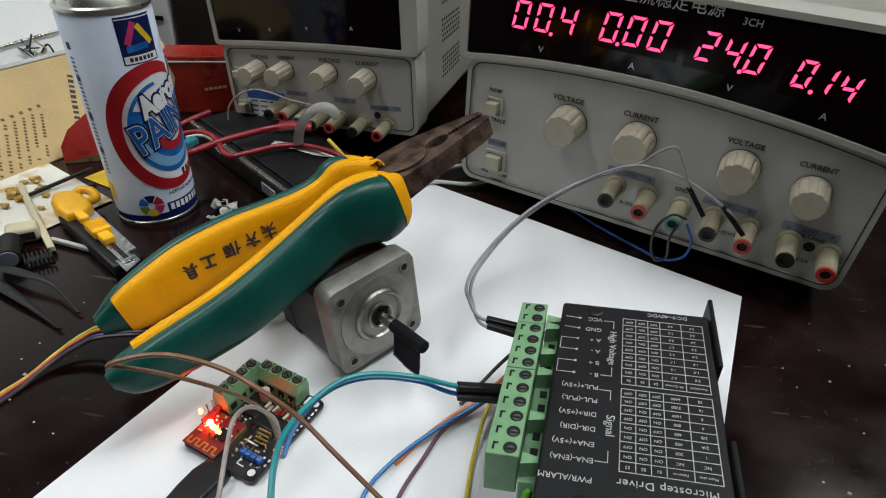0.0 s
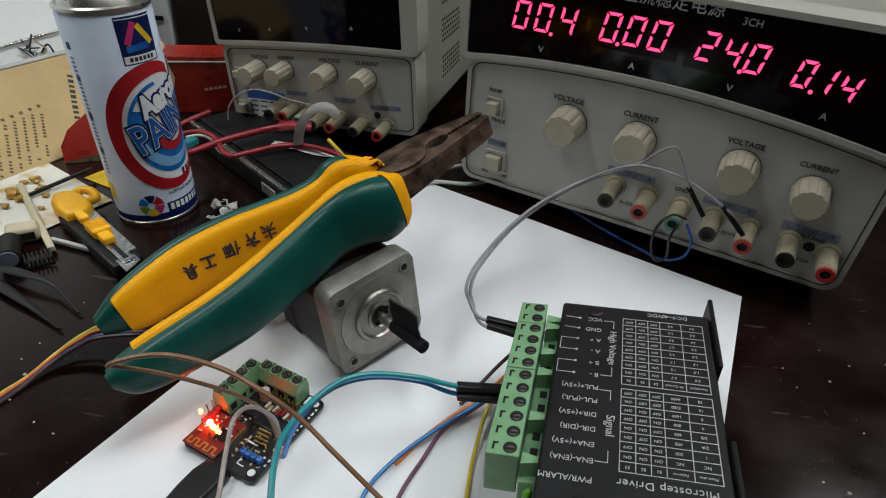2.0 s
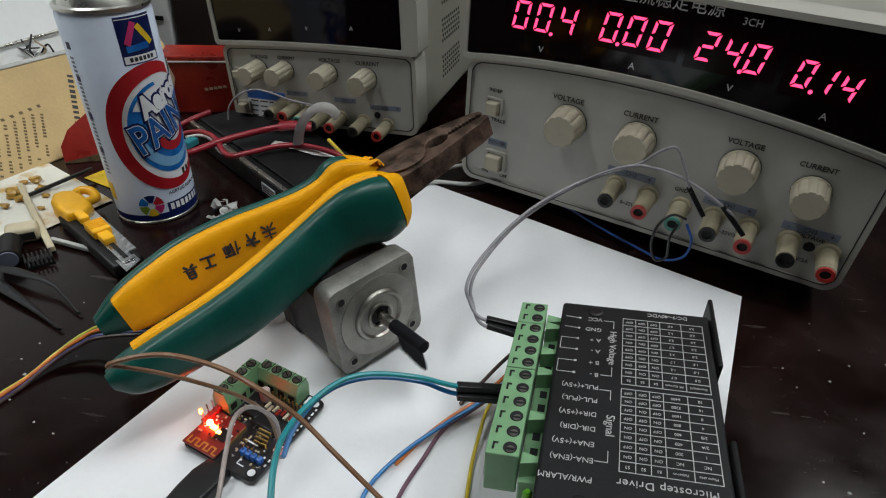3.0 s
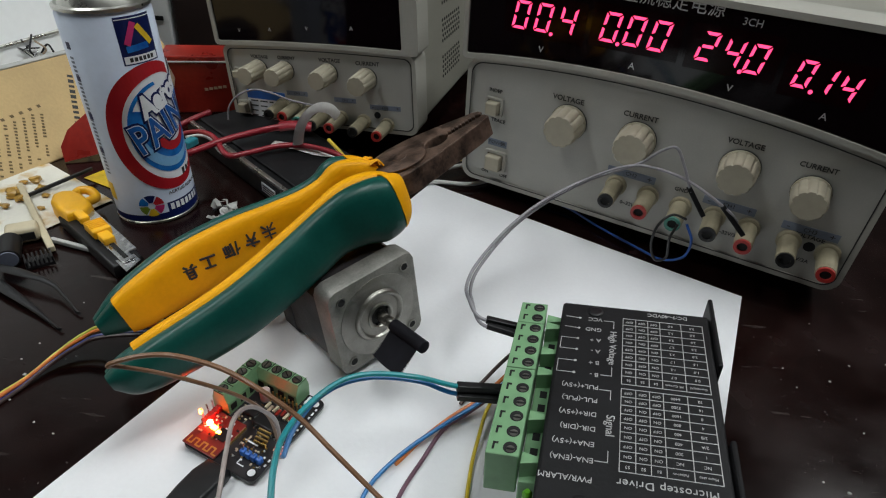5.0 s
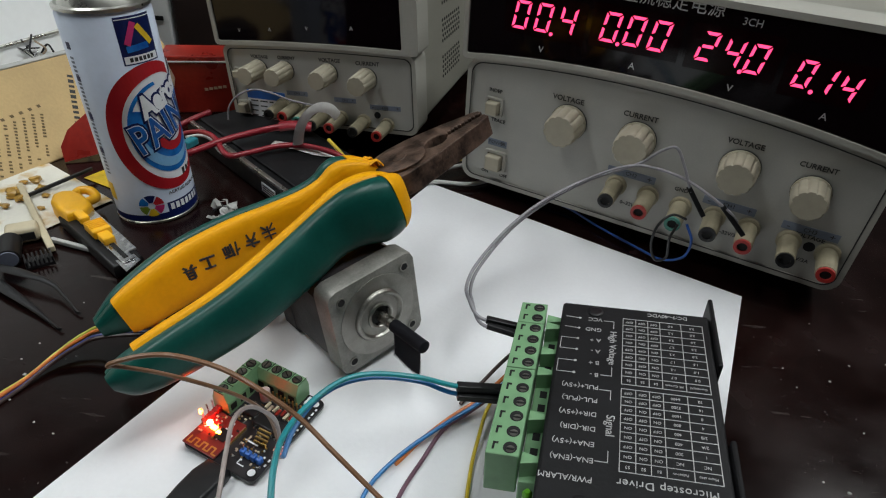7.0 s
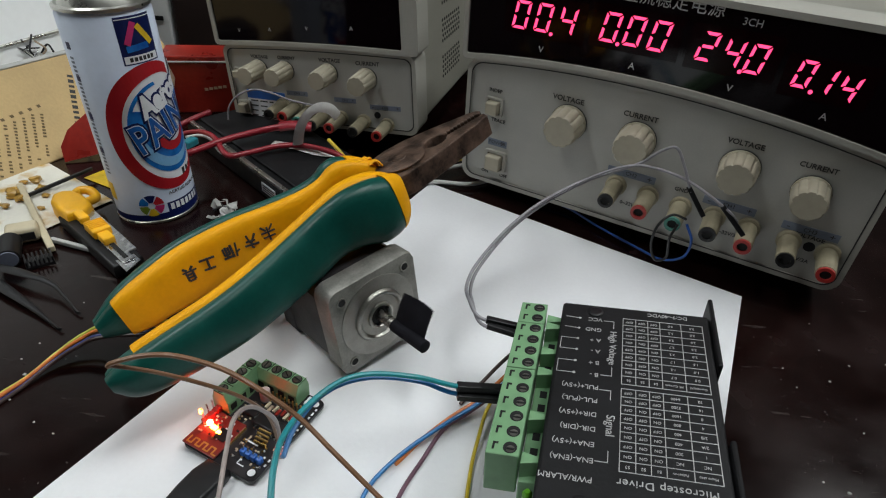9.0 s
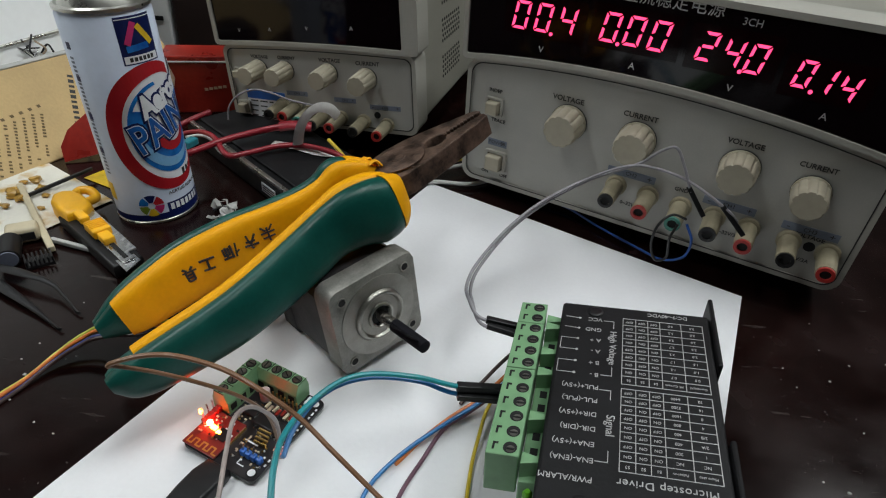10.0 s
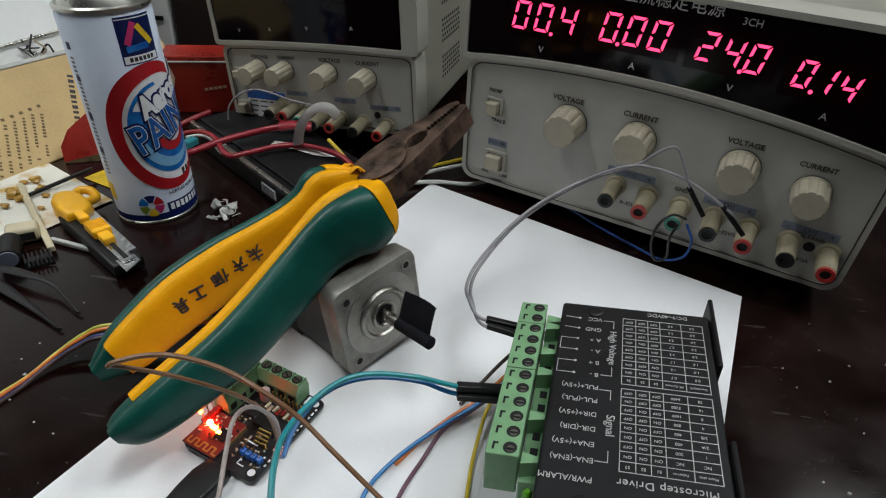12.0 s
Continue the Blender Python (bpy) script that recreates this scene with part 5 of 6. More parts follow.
# ------------------------------------------------------------------ left and back of the bench
def stick(name, p, q, w, h, material, label, category):
    d = Vector(q) - Vector(p)
    ob = part(name, box((d.length, w, h), (0, 0, 0), min(w, h) * 0.2), material)
    ob.matrix_basis = Matrix.Translation((Vector(p) + Vector(q)) / 2) @ d.to_track_quat("X", "Z").to_matrix().to_4x4()
    return tagged(ob, label, category)


def utility_knife():
    a1, b1 = Vector((-0.2140, 0.2810, 0)), Vector((-0.1535, 0.2310, 0))
    yaw = math.degrees(math.atan2(b1.y - a1.y, b1.x - a1.x))
    t = thing("utility_knife", pose(a1.x, a1.y, 0, 0, 0, yaw), "yellow and black snap-off utility knife, blade drawn in", "knife")
    L = (b1 - a1).length
    part("handle_shell", prism([(0.014, -0.0085), (L, -0.0075), (L, 0.0070), (0.016, 0.0078)], 0.0, 0.0075, 0.0015, 3), M["black_plastic"], t, "black plastic side shell", smooth=True)
    part("steel_channel", box((L - 0.024, 0.0062, 0.001), ((L + 0.024) / 2 + 0.001, 0.0, 0.0082), 0.0003), M["chrome"], t, "steel blade channel")
    part("channel_slot", box((L - 0.034, 0.0022, 0.0004), ((L + 0.03) / 2, 0.0, 0.0088)), M["hole"], t)
    part("steel_plate", box((0.050, 0.0052, 0.0014), (0.046, 0.0050, 0.0076), 0.0004, m=pose(0, 0, 0)), M["chrome"], t, "grey steel side plate")
    part("slider", box((0.0130, 0.0092, 0.005), (0.046, 0.0, 0.0110), 0.001), M["knife_yellow"], t, "yellow slider")
    part("slider", box((0.0085, 0.0058, 0.004), (0.0565, -0.0004, 0.0105), 0.0008), M["knife_yellow"], t)
    part("slider_rib", join(*[box((0.0005, 0.0085, 0.0006), (0.0415 + i * 0.0018, 0, 0.0136)) for i in range(5)]), M["knife_yellow"], t)
    head = [(0.024, -0.0068), (0.014, -0.0078), (0.003, -0.0072), (-0.003, -0.0040), (-0.004, 0.0015), (-0.001, 0.0060), (0.006, 0.0082), (0.014, 0.0086), (0.021, 0.0076), (0.025, 0.0030)]
    part("head_grip", prism(head, 0.0, 0.0125, 0.0028, 3), M["knife_yellow"], t, "yellow end grip", smooth=True)
    part("hang_loop", tube([(0.000, 0.005, 0.008), (-0.003, 0.010, 0.009), (0.001, 0.0140, 0.009), (0.008, 0.0140, 0.008), (0.011, 0.008, 0.008)], 0.0026, 10), M["knife_yellow"], t, smooth=True)
    part("head_bridge", box((0.012, 0.0050, 0.004), (0.027, -0.001, 0.0100), 0.001), M["knife_yellow"], t)
    part("blade_tip", prism([(L - 0.004, -0.0045), (L + 0.008, -0.0045), (L + 0.003, 0.0045), (L - 0.004, 0.0045)], 0.0070, 0.0076), M["chrome"], t, "steel blade tip")
    return t


utility_knife()


def carton():
    """Kraft carton sheet leant back against the board to catch more ceiling light, print set askew on it."""
    t = thing("kraft_carton", pose(-0.2693, 0.306, 0.0006, 0, 0, 66.5) @ pose(0, 0, 0, -45), "yellow-brown kraft carton side with black print, leant back to catch light", "box")
    L, H = 0.36, 0.0660
    part("carton_side", box((L, 0.004, H), (-0.01, 0.002, H / 2), 0.0008), M["kraft"], t)
    part("carton_edge", box((L, 0.006, 0.0030), (-0.01, 0.003, H + 0.0018), 0.0006), M["clear"], t, "pale grey folded upper edge")
    rnd = random.Random(3)
    bars = []
    for i in range(8):
        x0, z0 = 0.0080 + 0.0062 * i, 0.0320 + 0.0004 * i
        if i >= 2:
            bars.append(moved(box((0.0021, 0.0002, 0.0019)), pose(x0, -0.0002, z0 + 0.0020)))
        for k in range(15):
            if rnd.random() < 0.85 and z0 - 0.0021 * k > 0.001:
                bars.append(moved(box((rnd.uniform(0.0012, 0.0020), 0.0002, 0.0011)), pose(x0 - 0.49 * 0.0023 * (k + 1), -0.0002, z0 - 0.87 * 0.0023 * (k + 1), 0, 29, 0)))
    part("print_field", join(*bars), mat("faded_brown_print", (0.16, 0.11, 0.05), 0.8), t, "columns of unreadable faded print")
    marks = [moved(box((0.0034, 0.0002, rnd.choice((0.0018, 0.0026)))), pose(0.0838 - 0.49 * 0.0041 * k, -0.0002, 0.0500 - 0.87 * 0.0041 * k, 0, 29, 0)) for k in range(10)]
    part("bold_print", join(*marks), M["ink"], t, "column of bold black print")
    return t


carton()


def red_box():
    t = thing("red_box", pose(-0.2230, 0.4300, 0, 0, 0, 14), "glossy dark red cardboard box with a torn corner", "box")
    part("box_body", box((0.060, 0.030, 0.044), (0.033, 0.015, 0.022), 0.001), M["red_card"], t)
    part("torn_corner", prism([(0.0, 0.0), (0.008, 0.001), (0.006, 0.016), (0.009, 0.028), (0.004, 0.044), (0, 0.046)], 0, 0.0008, m=pose(0.003, -0.0004, 0) @ FRONT), M["torn"], t, "torn bare card corner")
    # pale strip paints the highlight along the worn upper edge
    part("lid_edge", box((0.053, 0.0015, 0.0012), (0.029, -0.0006, 0.0400), 0.0003), M["clear"], t, "pale strip painting the highlight on the creased edge")
    part("printed_bars", join(*[box((0.0026, 0.0003, 0.0020), (0.033 + i * 0.0034, -0.0003, 0.0190 + i * 0.0005)) for i in range(5)]), M["torn"], t)
    return t


red_box()
red_disc = part("red_card_piece", prism([(0.0, 0.0), (0.034, 0.004), (0.040, 0.020), (0.038, 0.034), (0.020, 0.030), (0.006, 0.020), (0.0, 0.010)], 0, 0.0012, m=pose(0, 0, 0)), M["red_card"])
red_disc.matrix_basis = pose(-0.2480, 0.3380, 0.0004, 62, 0, 32)
tagged(red_disc, "curved piece of red card leaning behind the can", "card")


def battery_slab():
    t = thing("black_slab", pose(-0.1880, 0.3890, 0, 0, 0, -44), "flat black grained plastic case with silver edges", "equipment case")
    L, B, H = 0.150, 0.062, 0.013
    part("case", box((L, B, H), (L / 2, B / 2, H / 2), 0.0015), M["matt_black"], t)
    part("lid", box((L - 0.006, B - 0.010, 0.002), (L / 2, B / 2 + 0.003, H + 0.001), 0.0006), M["matt_black"], t)
    part("edge_strip", box((L, 0.0028, 0.0022), (L / 2, 0.0020, H + 0.0006), 0.0004), M["tin"], t, "silver edge strip")
    part("edge_strip", box((0.0028, B, 0.0016), (0.050, B / 2, H + 0.0022), 0.0004), M["tin"], t)
    part("sticker", box((0.016, 0.0004, 0.006), (0.112, -0.0002, 0.007)), M["paper"], t, "small white sticker")
    part("label_bars", join(*[box((0.013, 0.0003, 0.0007), (0.112, -0.0004, 0.0052 + i * 0.0016)) for i in range(3)]), M["ink"], t)
    return t


battery_slab()
wire("red_cable", [(-0.1850, 0.3080, 0.0080), (-0.1701, 0.3205, 0.0170), (-0.1587, 0.3323, 0.0190), (-0.1444, 0.3478, 0.0210), (-0.1254, 0.3587, 0.0240), (-0.1110, 0.3615, 0.0270), (-0.0960, 0.3640, 0.0270)], 0.0021, WIRE["red"], "thick red cable with a clip over the black case", "cable", seg=12)
wire("red_cable", [(-0.2000, 0.3700, 0.0080), (-0.1887, 0.3710, 0.0100), (-0.1718, 0.3689, 0.0150), (-0.1552, 0.3546, 0.0190), (-0.1382, 0.3313, 0.0185), (-0.1266, 0.3368, 0.0185), (-0.1119, 0.3481, 0.0190), (-0.0947, 0.3523, 0.0190), (-0.0703, 0.3407, 0.0200), (-0.0560, 0.3300, 0.0140)], 0.0018, WIRE["red"], "thick red cable looping over the black case", "cable", seg=12)
wire("red_cable", [(-0.1990, 0.3750, 0.0060), (-0.1903, 0.3824, 0.0120), (-0.1823, 0.3908, 0.0150), (-0.1741, 0.3996, 0.0170)], 0.0020, WIRE["red"], "short red cable end", "cable", seg=12)
tagged(part("cable_clip", tube([(-0.1130, 0.3612, 0.0270), (-0.1040, 0.3630, 0.0280), (-0.0930, 0.3650, 0.0270)], 0.004, 10, flat=(0.0042, 0.0030)), WIRE["red"], smooth=True), "dark red insulated cable clip", "clip")
tagged(part("cable_strap", tube([(-0.0987, 0.3500, 0.0207), (-0.0948, 0.3440, 0.0344), (-0.0898, 0.3430, 0.0438), (-0.0839, 0.3470, 0.0478), (-0.0785, 0.3560, 0.0441), (-0.0754, 0.3660, 0.0355)], 0.003, 8, flat=(0.0034, 0.0006)), M["strap"], smooth=True), "white fabric strap bowed over the cables", "strap")
tagged(part("cable_strap", tube([(-0.1180, 0.3600, 0.0155), (-0.1040, 0.3570, 0.0160), (-0.0850, 0.3500, 0.0160), (-0.0740, 0.3500, 0.0160)], 0.003, 8, flat=(0.0040, 0.0006)), M["strap"], smooth=True), "white fabric strap lying on the black case", "strap")
wire("white_cable", [(-0.0547, 0.3318, 0.0030), (-0.0341, 0.3410, 0.0030), (-0.0088, 0.3478, 0.0030), (0.0136, 0.3485, 0.0030), (0.0287, 0.3575, 0.0030)], 0.0014, WIRE["white"], "white cable under the supplies", "cable")
wire("white_cable", [(-0.0340, 0.3392, 0.0060), (-0.0095, 0.3581, 0.0060), (0.0131, 0.3725, 0.0060)], 0.0014, WIRE["white"], "white cable under the supplies", "cable")
wire("yellow_cable", [(-0.0345, 0.3432, 0.0080), (-0.0135, 0.3593, 0.0080), (0.0109, 0.3769, 0.0080)], 0.0012, WIRE["yellow"], "yellow cable behind the pliers", "cable")
wire("yellow_cable", [(-0.0800, 0.3560, 0.0230), (-0.0720, 0.3480, 0.0200), (-0.0620, 0.3420, 0.0120)], 0.0012, WIRE["yellow"], "yellow cable beside the black case", "cable")

stained = mat("glue_stained_paper", (0.70, 0.68, 0.60), 0.7, scale=55, vary=0.04, bump=0.2, bscale=500)
ns, ls = stained.node_tree.nodes, stained.node_tree.links
where, blotch = ns.new("ShaderNodeTexCoord"), ns.new("ShaderNodeTexNoise")
blotch.inputs["Scale"].default_value, blotch.inputs["Detail"].default_value = 48, 5
span, tint = ns.new("ShaderNodeMapRange"), ns.new("ShaderNodeMixRGB")
span.inputs["From Min"].default_value, span.inputs["From Max"].default_value = 0.54, 0.66
tint.inputs[2].default_value = (0.50, 0.30, 0.05, 1)
ls.new(where.outputs["Object"], blotch.inputs["Vector"])
ls.new(blotch.outputs["Fac"], span.inputs["Value"])
ls.new(span.outputs[0], tint.inputs[0])
ls.new(ns["Principled BSDF"].inputs["Base Color"].links[0].from_socket, tint.inputs[1])
ls.new(tint.outputs[0], ns["Principled BSDF"].inputs["Base Color"])
sheet("paper_scrap", [(-0.3300, 0.2560), (-0.2560, 0.3340), (-0.1960, 0.2960), (-0.2390, 0.2180)], "white paper scrap with glue stains under the clutter", seed=3.0, material=stained, bend=0.0014)
wire("thin_wire", [(-0.1507, 0.3720, 0.0243), (-0.1491, 0.3720, 0.0331), (-0.1424, 0.3720, 0.0414), (-0.1311, 0.3710, 0.0469), (-0.1188, 0.3690, 0.0464), (-0.1054, 0.3660, 0.0437), (-0.0881, 0.3620, 0.0429)], 0.0006, M["grey_wire"], "thin grey wire arching before the dark supply")
wire("thin_wire", [(-0.1635, 0.3350, 0.0267), (-0.1602, 0.3450, 0.0238), (-0.1555, 0.3500, 0.0193), (-0.1508, 0.3500, 0.0113), (-0.1452, 0.3480, 0.0095)], 0.0009, WIRE["white"], "short white wire beside the can")
stick("plug_shell", (-0.1576, 0.3180, 0.0292), (-0.1552, 0.3280, 0.0286), 0.0055, 0.0045, mat("teal_plug_plastic", (0.02, 0.20, 0.24), 0.4), "teal plug shell lying behind the can", "plug")

sheet("paper_scrap", [(-0.2260, 0.3200), (-0.2160, 0.3390), (-0.1850, 0.3230), (-0.1950, 0.3060)], "yellowed card strip beside the can", material=M["can_yellow"], seed=5.0)


def small_lump(name, x, y, s, material, label, category, seed, squash=0.5):
    bm = bmesh.new()
    bmesh.ops.create_icosphere(bm, subdivisions=2, radius=s)
    for v in bm.verts:
        k = 1 + 0.9 * noise.noise(v.co / s * 1.7 + Vector((seed, 0, 0)))
        v.co = Vector((v.co.x * k, v.co.y * k * 0.8, v.co.z * k * squash))
    low = min(v.co.z for v in bm.verts)
    ob = part(name, bm, material, smooth=True)
    ob.location = (x, y, -low + 0.0012)
    return tagged(ob, label, category)


for i, (x, y, s) in enumerate(((-0.2480, 0.3090, 0.0035), (-0.2500, 0.2900, 0.0042), (-0.2435, 0.2865, 0.0030), (-0.2400, 0.3010, 0.0032), (-0.2620, 0.2830, 0.0030), (-0.2560, 0.2960, 0.0024), (-0.2330, 0.2930, 0.0022), (-0.2470, 0.2780, 0.0026), (-0.2280, 0.2800, 0.0020), (-0.2540, 0.3060, 0.0020))):
    small_lump("glue_crumb", x, y, s, mat("amber_glue", (0.45, 0.26, 0.05), 0.35), "amber crumb of dried glue on the paper scrap", "glue", i * 3.1)
rs = random.Random(21)
for cx, cy in ((-0.1330, 0.2990), (-0.1265, 0.2880)):
    t = thing("plastic_shred", pose(cx, cy, 0.0006), "crumpled clear plastic shavings beside the can", "plastic scrap")
    for k in range(9):
        p = Vector((rs.uniform(-0.004, 0.004), rs.uniform(-0.004, 0.004), 0.0006))
        q = p + Vector((rs.uniform(-0.006, 0.006), rs.uniform(-0.006, 0.006), rs.uniform(0.001, 0.005)))
        e = q + Vector((rs.uniform(-0.004, 0.004), rs.uniform(-0.004, 0.004), rs.uniform(-0.003, 0.002)))
        e.z = max(e.z, 0.0005)
        part("shaving", tube([p, q, e], 0.001, 6, 4, flat=(rs.uniform(0.0006, 0.0018), 0.00018)), M["clear"], t)
rnd = random.Random(11)
for i, (x, y, s) in enumerate(((0.1760, 0.1930, 0.0011), (0.2300, 0.1720, 0.0012), (0.2050, 0.1690, 0.0016), (0.2150, 0.2080, 0.0008), (0.1760, 0.1650, 0.0008), (0.1550, 0.1360, 0.0014), (-0.1620, 0.1600, 0.0012), (-0.1480, 0.1720, 0.0010), (0.2600, 0.1800, 0.0022), (-0.1666, 0.1775, 0.0008), (-0.1352, 0.1339, 0.0008), (-0.1448, 0.1381, 0.0008), (-0.1596, 0.1473, 0.0008), (-0.1512, 0.1699, 0.0008), (-0.1629, 0.2050, 0.0008), (-0.1838, 0.3171, 0.0008), (-0.1683, 0.1680, 0.0008), (0.1576, 0.1992, 0.0008), (0.1809, 0.2135, 0.0008), (0.1854, 0.2329, 0.0008), (0.1904, 0.2042, 0.0008), (0.1590, 0.1878, 0.0008), (0.2090, 0.2070, 0.0008), (0.1475, 0.1399, 0.0008))):
    small_lump("paper_crumb", x, y, s * 0.5, M["clear"], "tiny pale crumb on the dark bench", "crumb", i * 2.7)
small_lump("plastic_scrap", 0.2420, 0.1960, 0.0065, M["clear"], "crumpled clear plastic scrap", "plastic scrap", 9.0)


def capacitor_part(x, y, yaw):
    t = thing("capacitor", pose(x, y, 0.0052, 0, 90, yaw), "black cylindrical capacitor lying on its side", "capacitor")
    part("sleeve", lathe([(0.0046, -0.009), (0.0051, -0.0086), (0.0051, 0.0086), (0.0046, 0.009)], 28), M["black_plastic"], t, smooth=True)
    part("end_cap", lathe([(0.0043, 0.009), (0.0041, 0.0093)], 24), mat("grey_blue_cap", (0.16, 0.18, 0.24), 0.4), t)
    return t


capacitor_part(-0.2155, 0.2350, -60)


def cream_connector(x, y, yaw):
    t = thing("plastic_connector", pose(x, y, 0.0008, 0, 0, yaw), "cream plastic connector shell", "connector")
    part("shell", box((0.0150, 0.0100, 0.0085), (0, 0, 0.0043), 0.002, 3), M["cream"], t, smooth=True)
    part("opening", box((0.0070, 0.0006, 0.0042), (0.002, -0.0051, 0.0042), 0.0002), M["hole"], t)
    part("tab", box((0.0045, 0.003, 0.003), (-0.003, -0.006, 0.0022), 0.0006), M["cream"], t)
    return t


cream_connector(-0.2190, 0.2510, 32)


def finned_block(x, y, yaw):
    t = thing("heat_sink", pose(x, y, 0.0, 0, 0, yaw), "small black ribbed block", "heat sink")
    part("base", box((0.0125, 0.009, 0.002), (0, 0, 0.0010), 0.0005), M["black_plastic"], t)
    for i in range(7):
        part("fin", box((0.0008, 0.009, 0.003), (-0.0056 + i * 0.00187, 0, 0.0034), 0.0002), M["black_plastic"], t)
    return t


finned_block(-0.2005, 0.2330, 40)


stick("glue_stick", (-0.2530, 0.3010, 0.003), (-0.1985, 0.2410, 0.003), 0.0034, 0.0034, M["cream"], "long cream plastic strip lying across the paper scrap", "plastic strip")
stick("swab_stick", (-0.2050, 0.2510, 0.0020), (-0.1770, 0.2440, 0.0020), 0.0024, 0.0024, M["clear"], "thin white plastic stick", "stick")
stick("black_rod", (-0.2450, 0.2850, 0.0025), (-0.2210, 0.3230, 0.006), 0.0020, 0.0020, M["black_plastic"], "thin black plastic rod leaning on card", "rod")
# the last stick only draws a dark line at the right of the bench
stick("bench_dark_line", (0.2120, 0.1760, 0.0012), (0.2650, 0.1500, 0.0012), 0.0040, 0.0024, M["black_plastic"], "thin dark strip drawing a line on the bench", "strip")
block_mesh = box((0.05, 0.05, 0.03), (0, 0, 0.015), 0.002)
adapter = part("black_adapter", block_mesh, M["black_plastic"])
adapter.matrix_basis = pose(-0.3000, 0.2820, 0, 0, 0, 25)
tagged(adapter, "black plastic adapter block beside the carton", "adapter")


def tweezers():
    t = thing("tweezers", pose(-0.2150, 0.2200, 0.0004, 0, 0, 0), "black metal tweezers lying open on the bench", "tweezers")
    for pts in ([(-0.030, 0.006, 0.003), (0.000, 0.001, 0.005), (0.020, -0.004, 0.006), (0.036, -0.009, 0.005), (0.0535, -0.0225, 0.0012)], [(-0.030, 0.004, 0.003), (-0.004, -0.003, 0.003), (0.018, -0.014, 0.003), (0.036, -0.024, 0.002), (0.0515, -0.0335, 0.0010)]):
        bm = tube(pts, 0.002, 10, 8, flat=(0.0026, 0.0008))
        for v in bm.verts:
            k = min(1.0, max(0.22, (0.056 - v.co.x) / 0.040))
            c = np.interp(v.co.x, [p[0] for p in pts], [p[1] for p in pts])
            v.co.y = c + (v.co.y - c) * k
        part("arm", bm, M["black_plastic"], t, smooth=True)
    return t


tweezers()


# things behind the bench
slabs = [("white_cabinet", (-0.62, 0.60, -0.75), (-0.287, 0.95, 0.6), M["wall"], "white cabinet front with a dark gap", "cabinet"),
         ("brown_cabinet", (-0.283, 0.60, -0.75), (0.10, 0.95, 1.2), M["brown_wood"], "dark brown wooden cabinet side", "cabinet")]
for nm, lo, hi, mt, lb, ct in slabs:
    c = [(p + q) / 2 for p, q in zip(lo, hi)]
    tt = thing(nm, pose(c[0], c[1], lo[2]), lb, ct)
    part("carcass", box((hi[0] - lo[0], hi[1] - lo[1], hi[2] - lo[2]), (0, 0, (hi[2] - lo[2]) / 2), 0.002), mt, tt)
    if nm == "white_cabinet":
        part("door_gap", box((0.32, 0.002, 0.004), (0, -(hi[1] - lo[1]) / 2 - 0.0005, 0.776)), M["black_plastic"], tt)


def wall_panel():
    # stands for the white wall; the lean is added so lamps brighten it
    t = thing("white_wall_board", pose(-0.3110, 0.3230, 0.0, 0, 0, 66.5) @ pose(0, 0, 0, -38), "board standing for the white wall, leant back to catch light, with a metal rail", "board")
    part("board", box((0.595, 0.012, 0.6), (-0.1025, 0.010, 0.3), 0.002), M["wall"], t)
    part("rail", lathe([(0.0013, -0.28), (0.0013, 0.28)], 12, pose(-0.10, 0.0015, 0.0545) @ pose(0, 0, 0, 0, 87, 0)), M["tin"], t, "thin bright metal rail", smooth=True)
    return t


wall_panel()
tuft = thing("wire_tuft", pose(-0.3060, 0.4226, 0.0400), "tangle of wire clips on the metal rail", "wire clips")
rn = random.Random(5)
for i in range(9):
    p0 = Vector((rn.uniform(-0.006, 0.006), rn.uniform(-0.006, 0.006), 0.0))
    part("wire_end", tube([p0, p0 + Vector((rn.uniform(-0.006, 0.006), rn.uniform(-0.006, 0.006), 0.006)), p0 + Vector((rn.uniform(-0.01, 0.01), rn.uniform(-0.01, 0.01), rn.uniform(-0.002, 0.014)))], 0.0007, 6), rn.choice((M["chrome"], M["black_plastic"], M["torn"])), tuft)


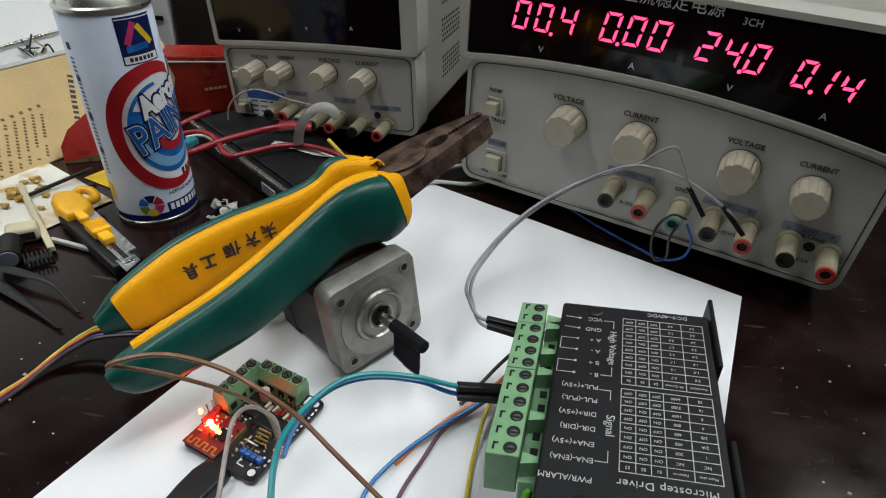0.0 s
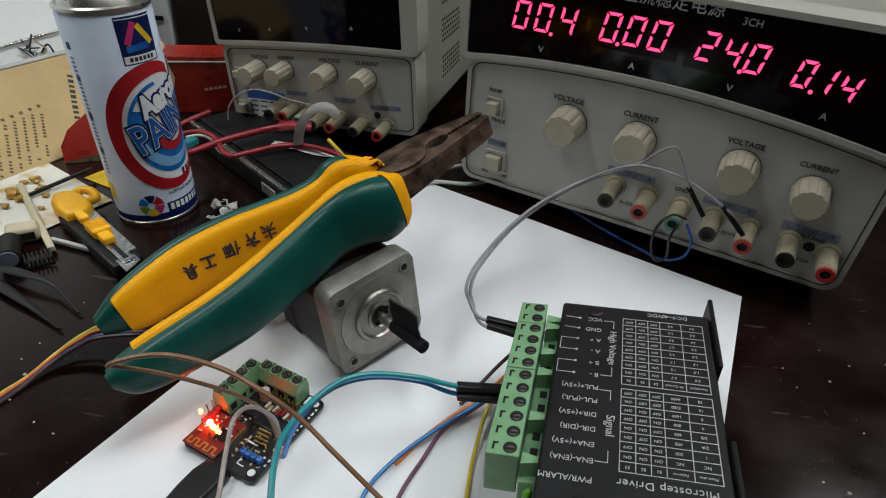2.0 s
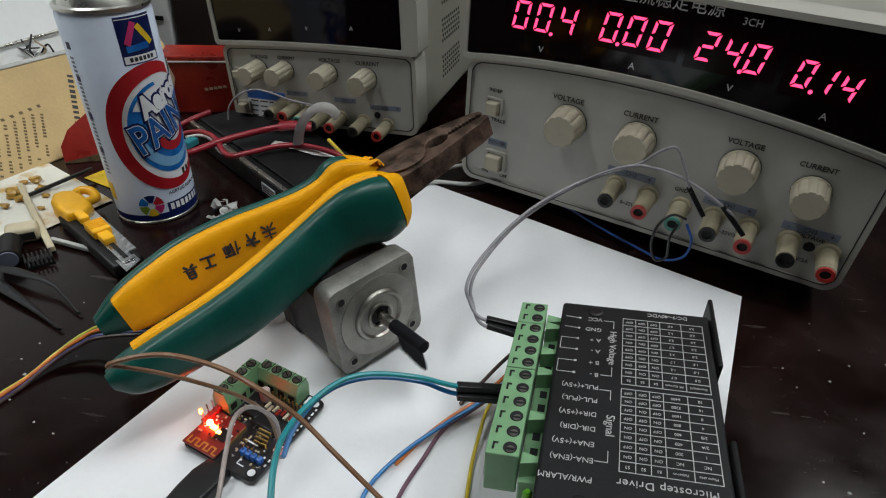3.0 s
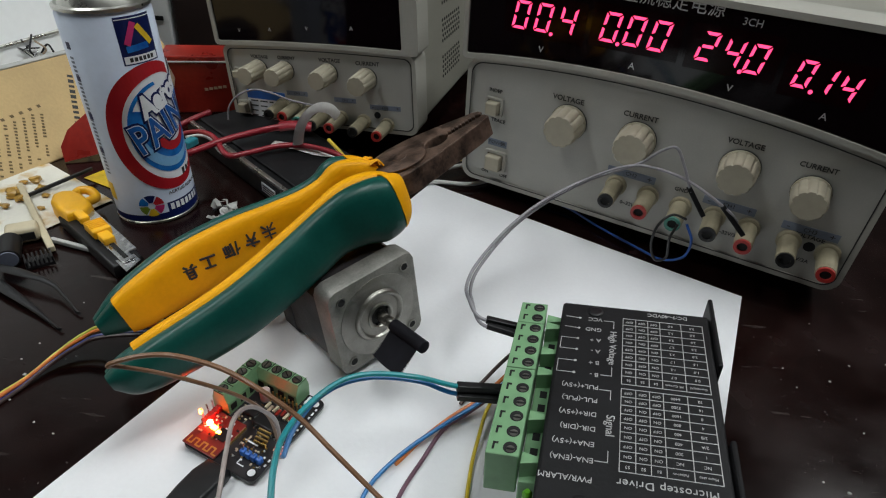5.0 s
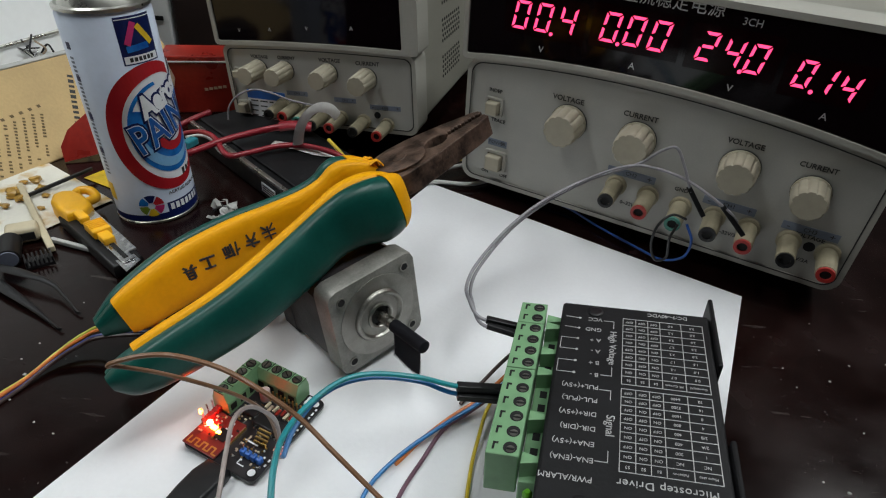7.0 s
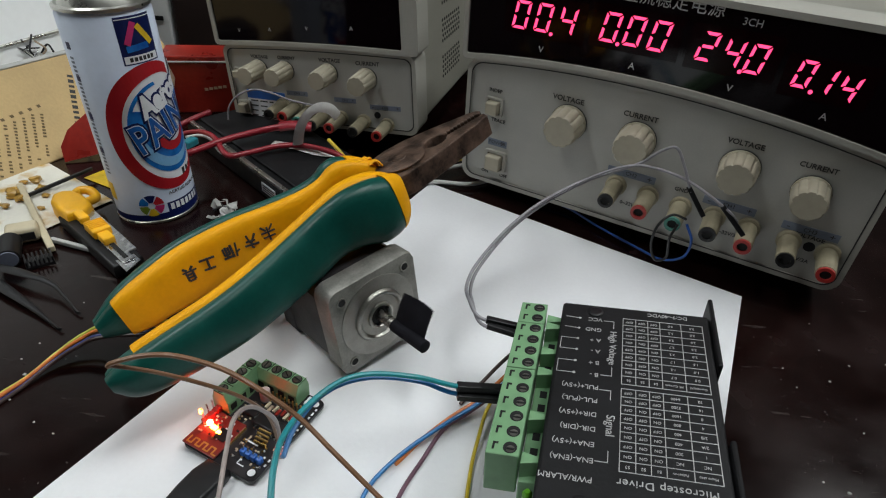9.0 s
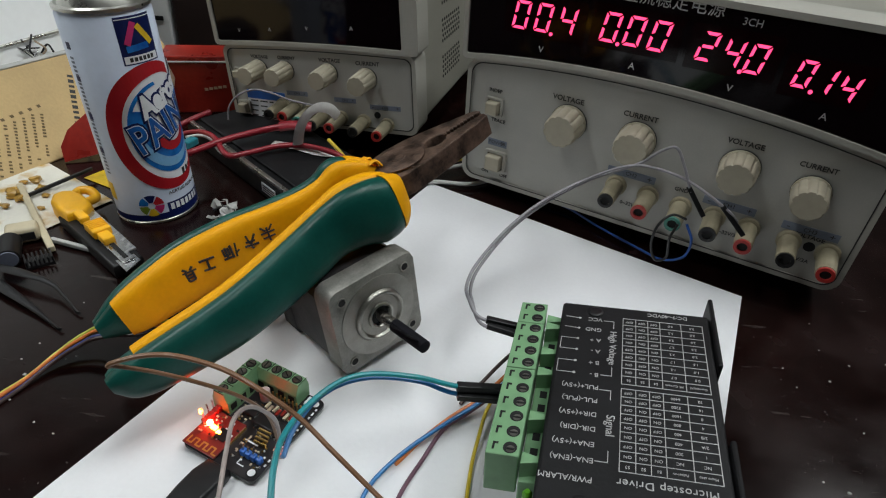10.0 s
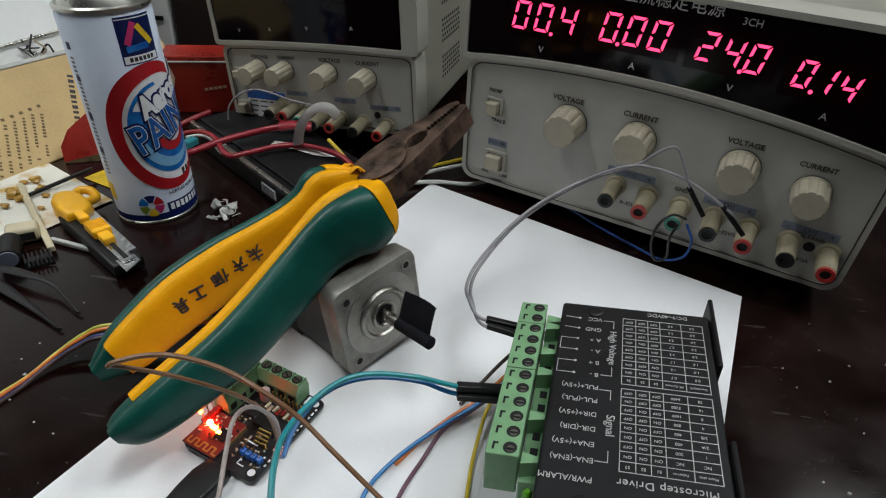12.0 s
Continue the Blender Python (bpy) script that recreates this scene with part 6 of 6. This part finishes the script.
# ------------------------------------------------------------------ what moves
def motions():
    # the taped shaft: degrees turned, clockwise as one faces it
    turn = [(0.0, 105), (0.1, 124), (0.2, 146), (0.3, 188), (0.4, 237), (0.5, 309), (0.6, 348), (0.7, 404), (0.8, 450), (0.9, 480), (1.0, 518), (1.1, 580), (1.2, 622), (1.3, 677), (1.4, 712), (1.5, 767), (1.6, 812), (1.7, 840), (1.8, 877), (1.9, 935),
            (2.0, 975), (2.1, 1048), (2.2, 1113), (2.3, 1155), (2.4, 1206), (2.5, 1252), (2.6, 1317), (2.7, 1387), (2.8, 1432), (2.9, 1482), (3.0, 1528), (3.1, 1552), (3.2, 1582)]
    turn += [(3.2 + 0.1 * i, 1582 + 668 * i / 16) for i in range(1, 16)]
    late = [(4.8, 90), (4.9, 118), (5.0, 150), (5.1, 186), (5.2, 242), (5.3, 309), (5.4, 348), (5.5, 404), (5.6, 450), (5.7, 486), (5.8, 530), (5.9, 597), (6.0, 665), (6.1, 712), (6.2, 770), (6.3, 817), (6.4, 849), (6.5, 900), (6.6, 965), (6.7, 1030), (6.8, 1085), (6.9, 1137), (7.0, 1184), (7.1, 1200), (7.2, 1222)]
    turn += [(t, 2160 + d) for t, d in late]
    turn += [(7.2 + 0.1 * i, 3382 + 455 * i / 16) for i in range(1, 16)]
    slow = [(8.8, 237), (8.9, 262), (9.0, 302), (9.1, 335), (9.2, 362), (9.3, 393), (9.4, 417), (9.5, 456), (9.6, 478), (9.7, 500), (9.8, 515), (9.9, 535), (10.0, 575), (10.1, 600), (10.2, 630), (10.3, 665), (10.4, 686), (10.5, 700), (10.6, 720), (10.7, 739), (10.8, 765), (10.9, 777),
            (11.0, 800), (11.1, 820), (11.2, 831), (11.3, 845), (11.4, 856), (11.5, 880), (11.6, 906), (11.7, 946), (11.8, 964), (11.9, 995), (12.0, 1017)]
    turn += [(t, 3600 + d) for t, d in slow]
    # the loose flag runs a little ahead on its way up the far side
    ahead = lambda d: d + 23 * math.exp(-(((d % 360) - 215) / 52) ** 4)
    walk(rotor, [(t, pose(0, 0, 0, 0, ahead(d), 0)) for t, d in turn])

    # the pliers creep, then slide and swing down at the end; the motor is nudged round
    ease = [(0.0, 0.0), (3.2, 0.015), (5.0, 0.02), (7.0, 0.035), (9.0, 0.07), (10.0, 0.085), (10.5, 0.10), (11.0, 0.34), (11.5, 0.66), (12.0, 1.0)]
    p0 = (-0.0170, 0.2383, 0.0672, -13.18, -15.86, 41.77)
    p1 = (-0.0242, 0.2295, 0.0699, -13.90, -22.40, 46.01)
    walk(tool, [(t, pose(*[a + (b - a) * k for a, b in zip(p0, p1)])) for t, k in ease])
    m0 = (-0.0240, 0.1843, 0.0270, 44.8, -5.4, -6.5)
    m1 = (-0.0227, 0.1855, 0.0268, 48.1, -5.8, -6.6)
    nudge = [(0.0, 0.0), (7.0, 0.03), (9.0, 0.12), (10.5, 0.14), (11.0, 0.28), (11.5, 0.62), (12.0, 1.0)]
    walk(motor, [(t, motor_pose(*[a + (b - a) * k for a, b in zip(m0, m1)])) for t, k in nudge])


motions()
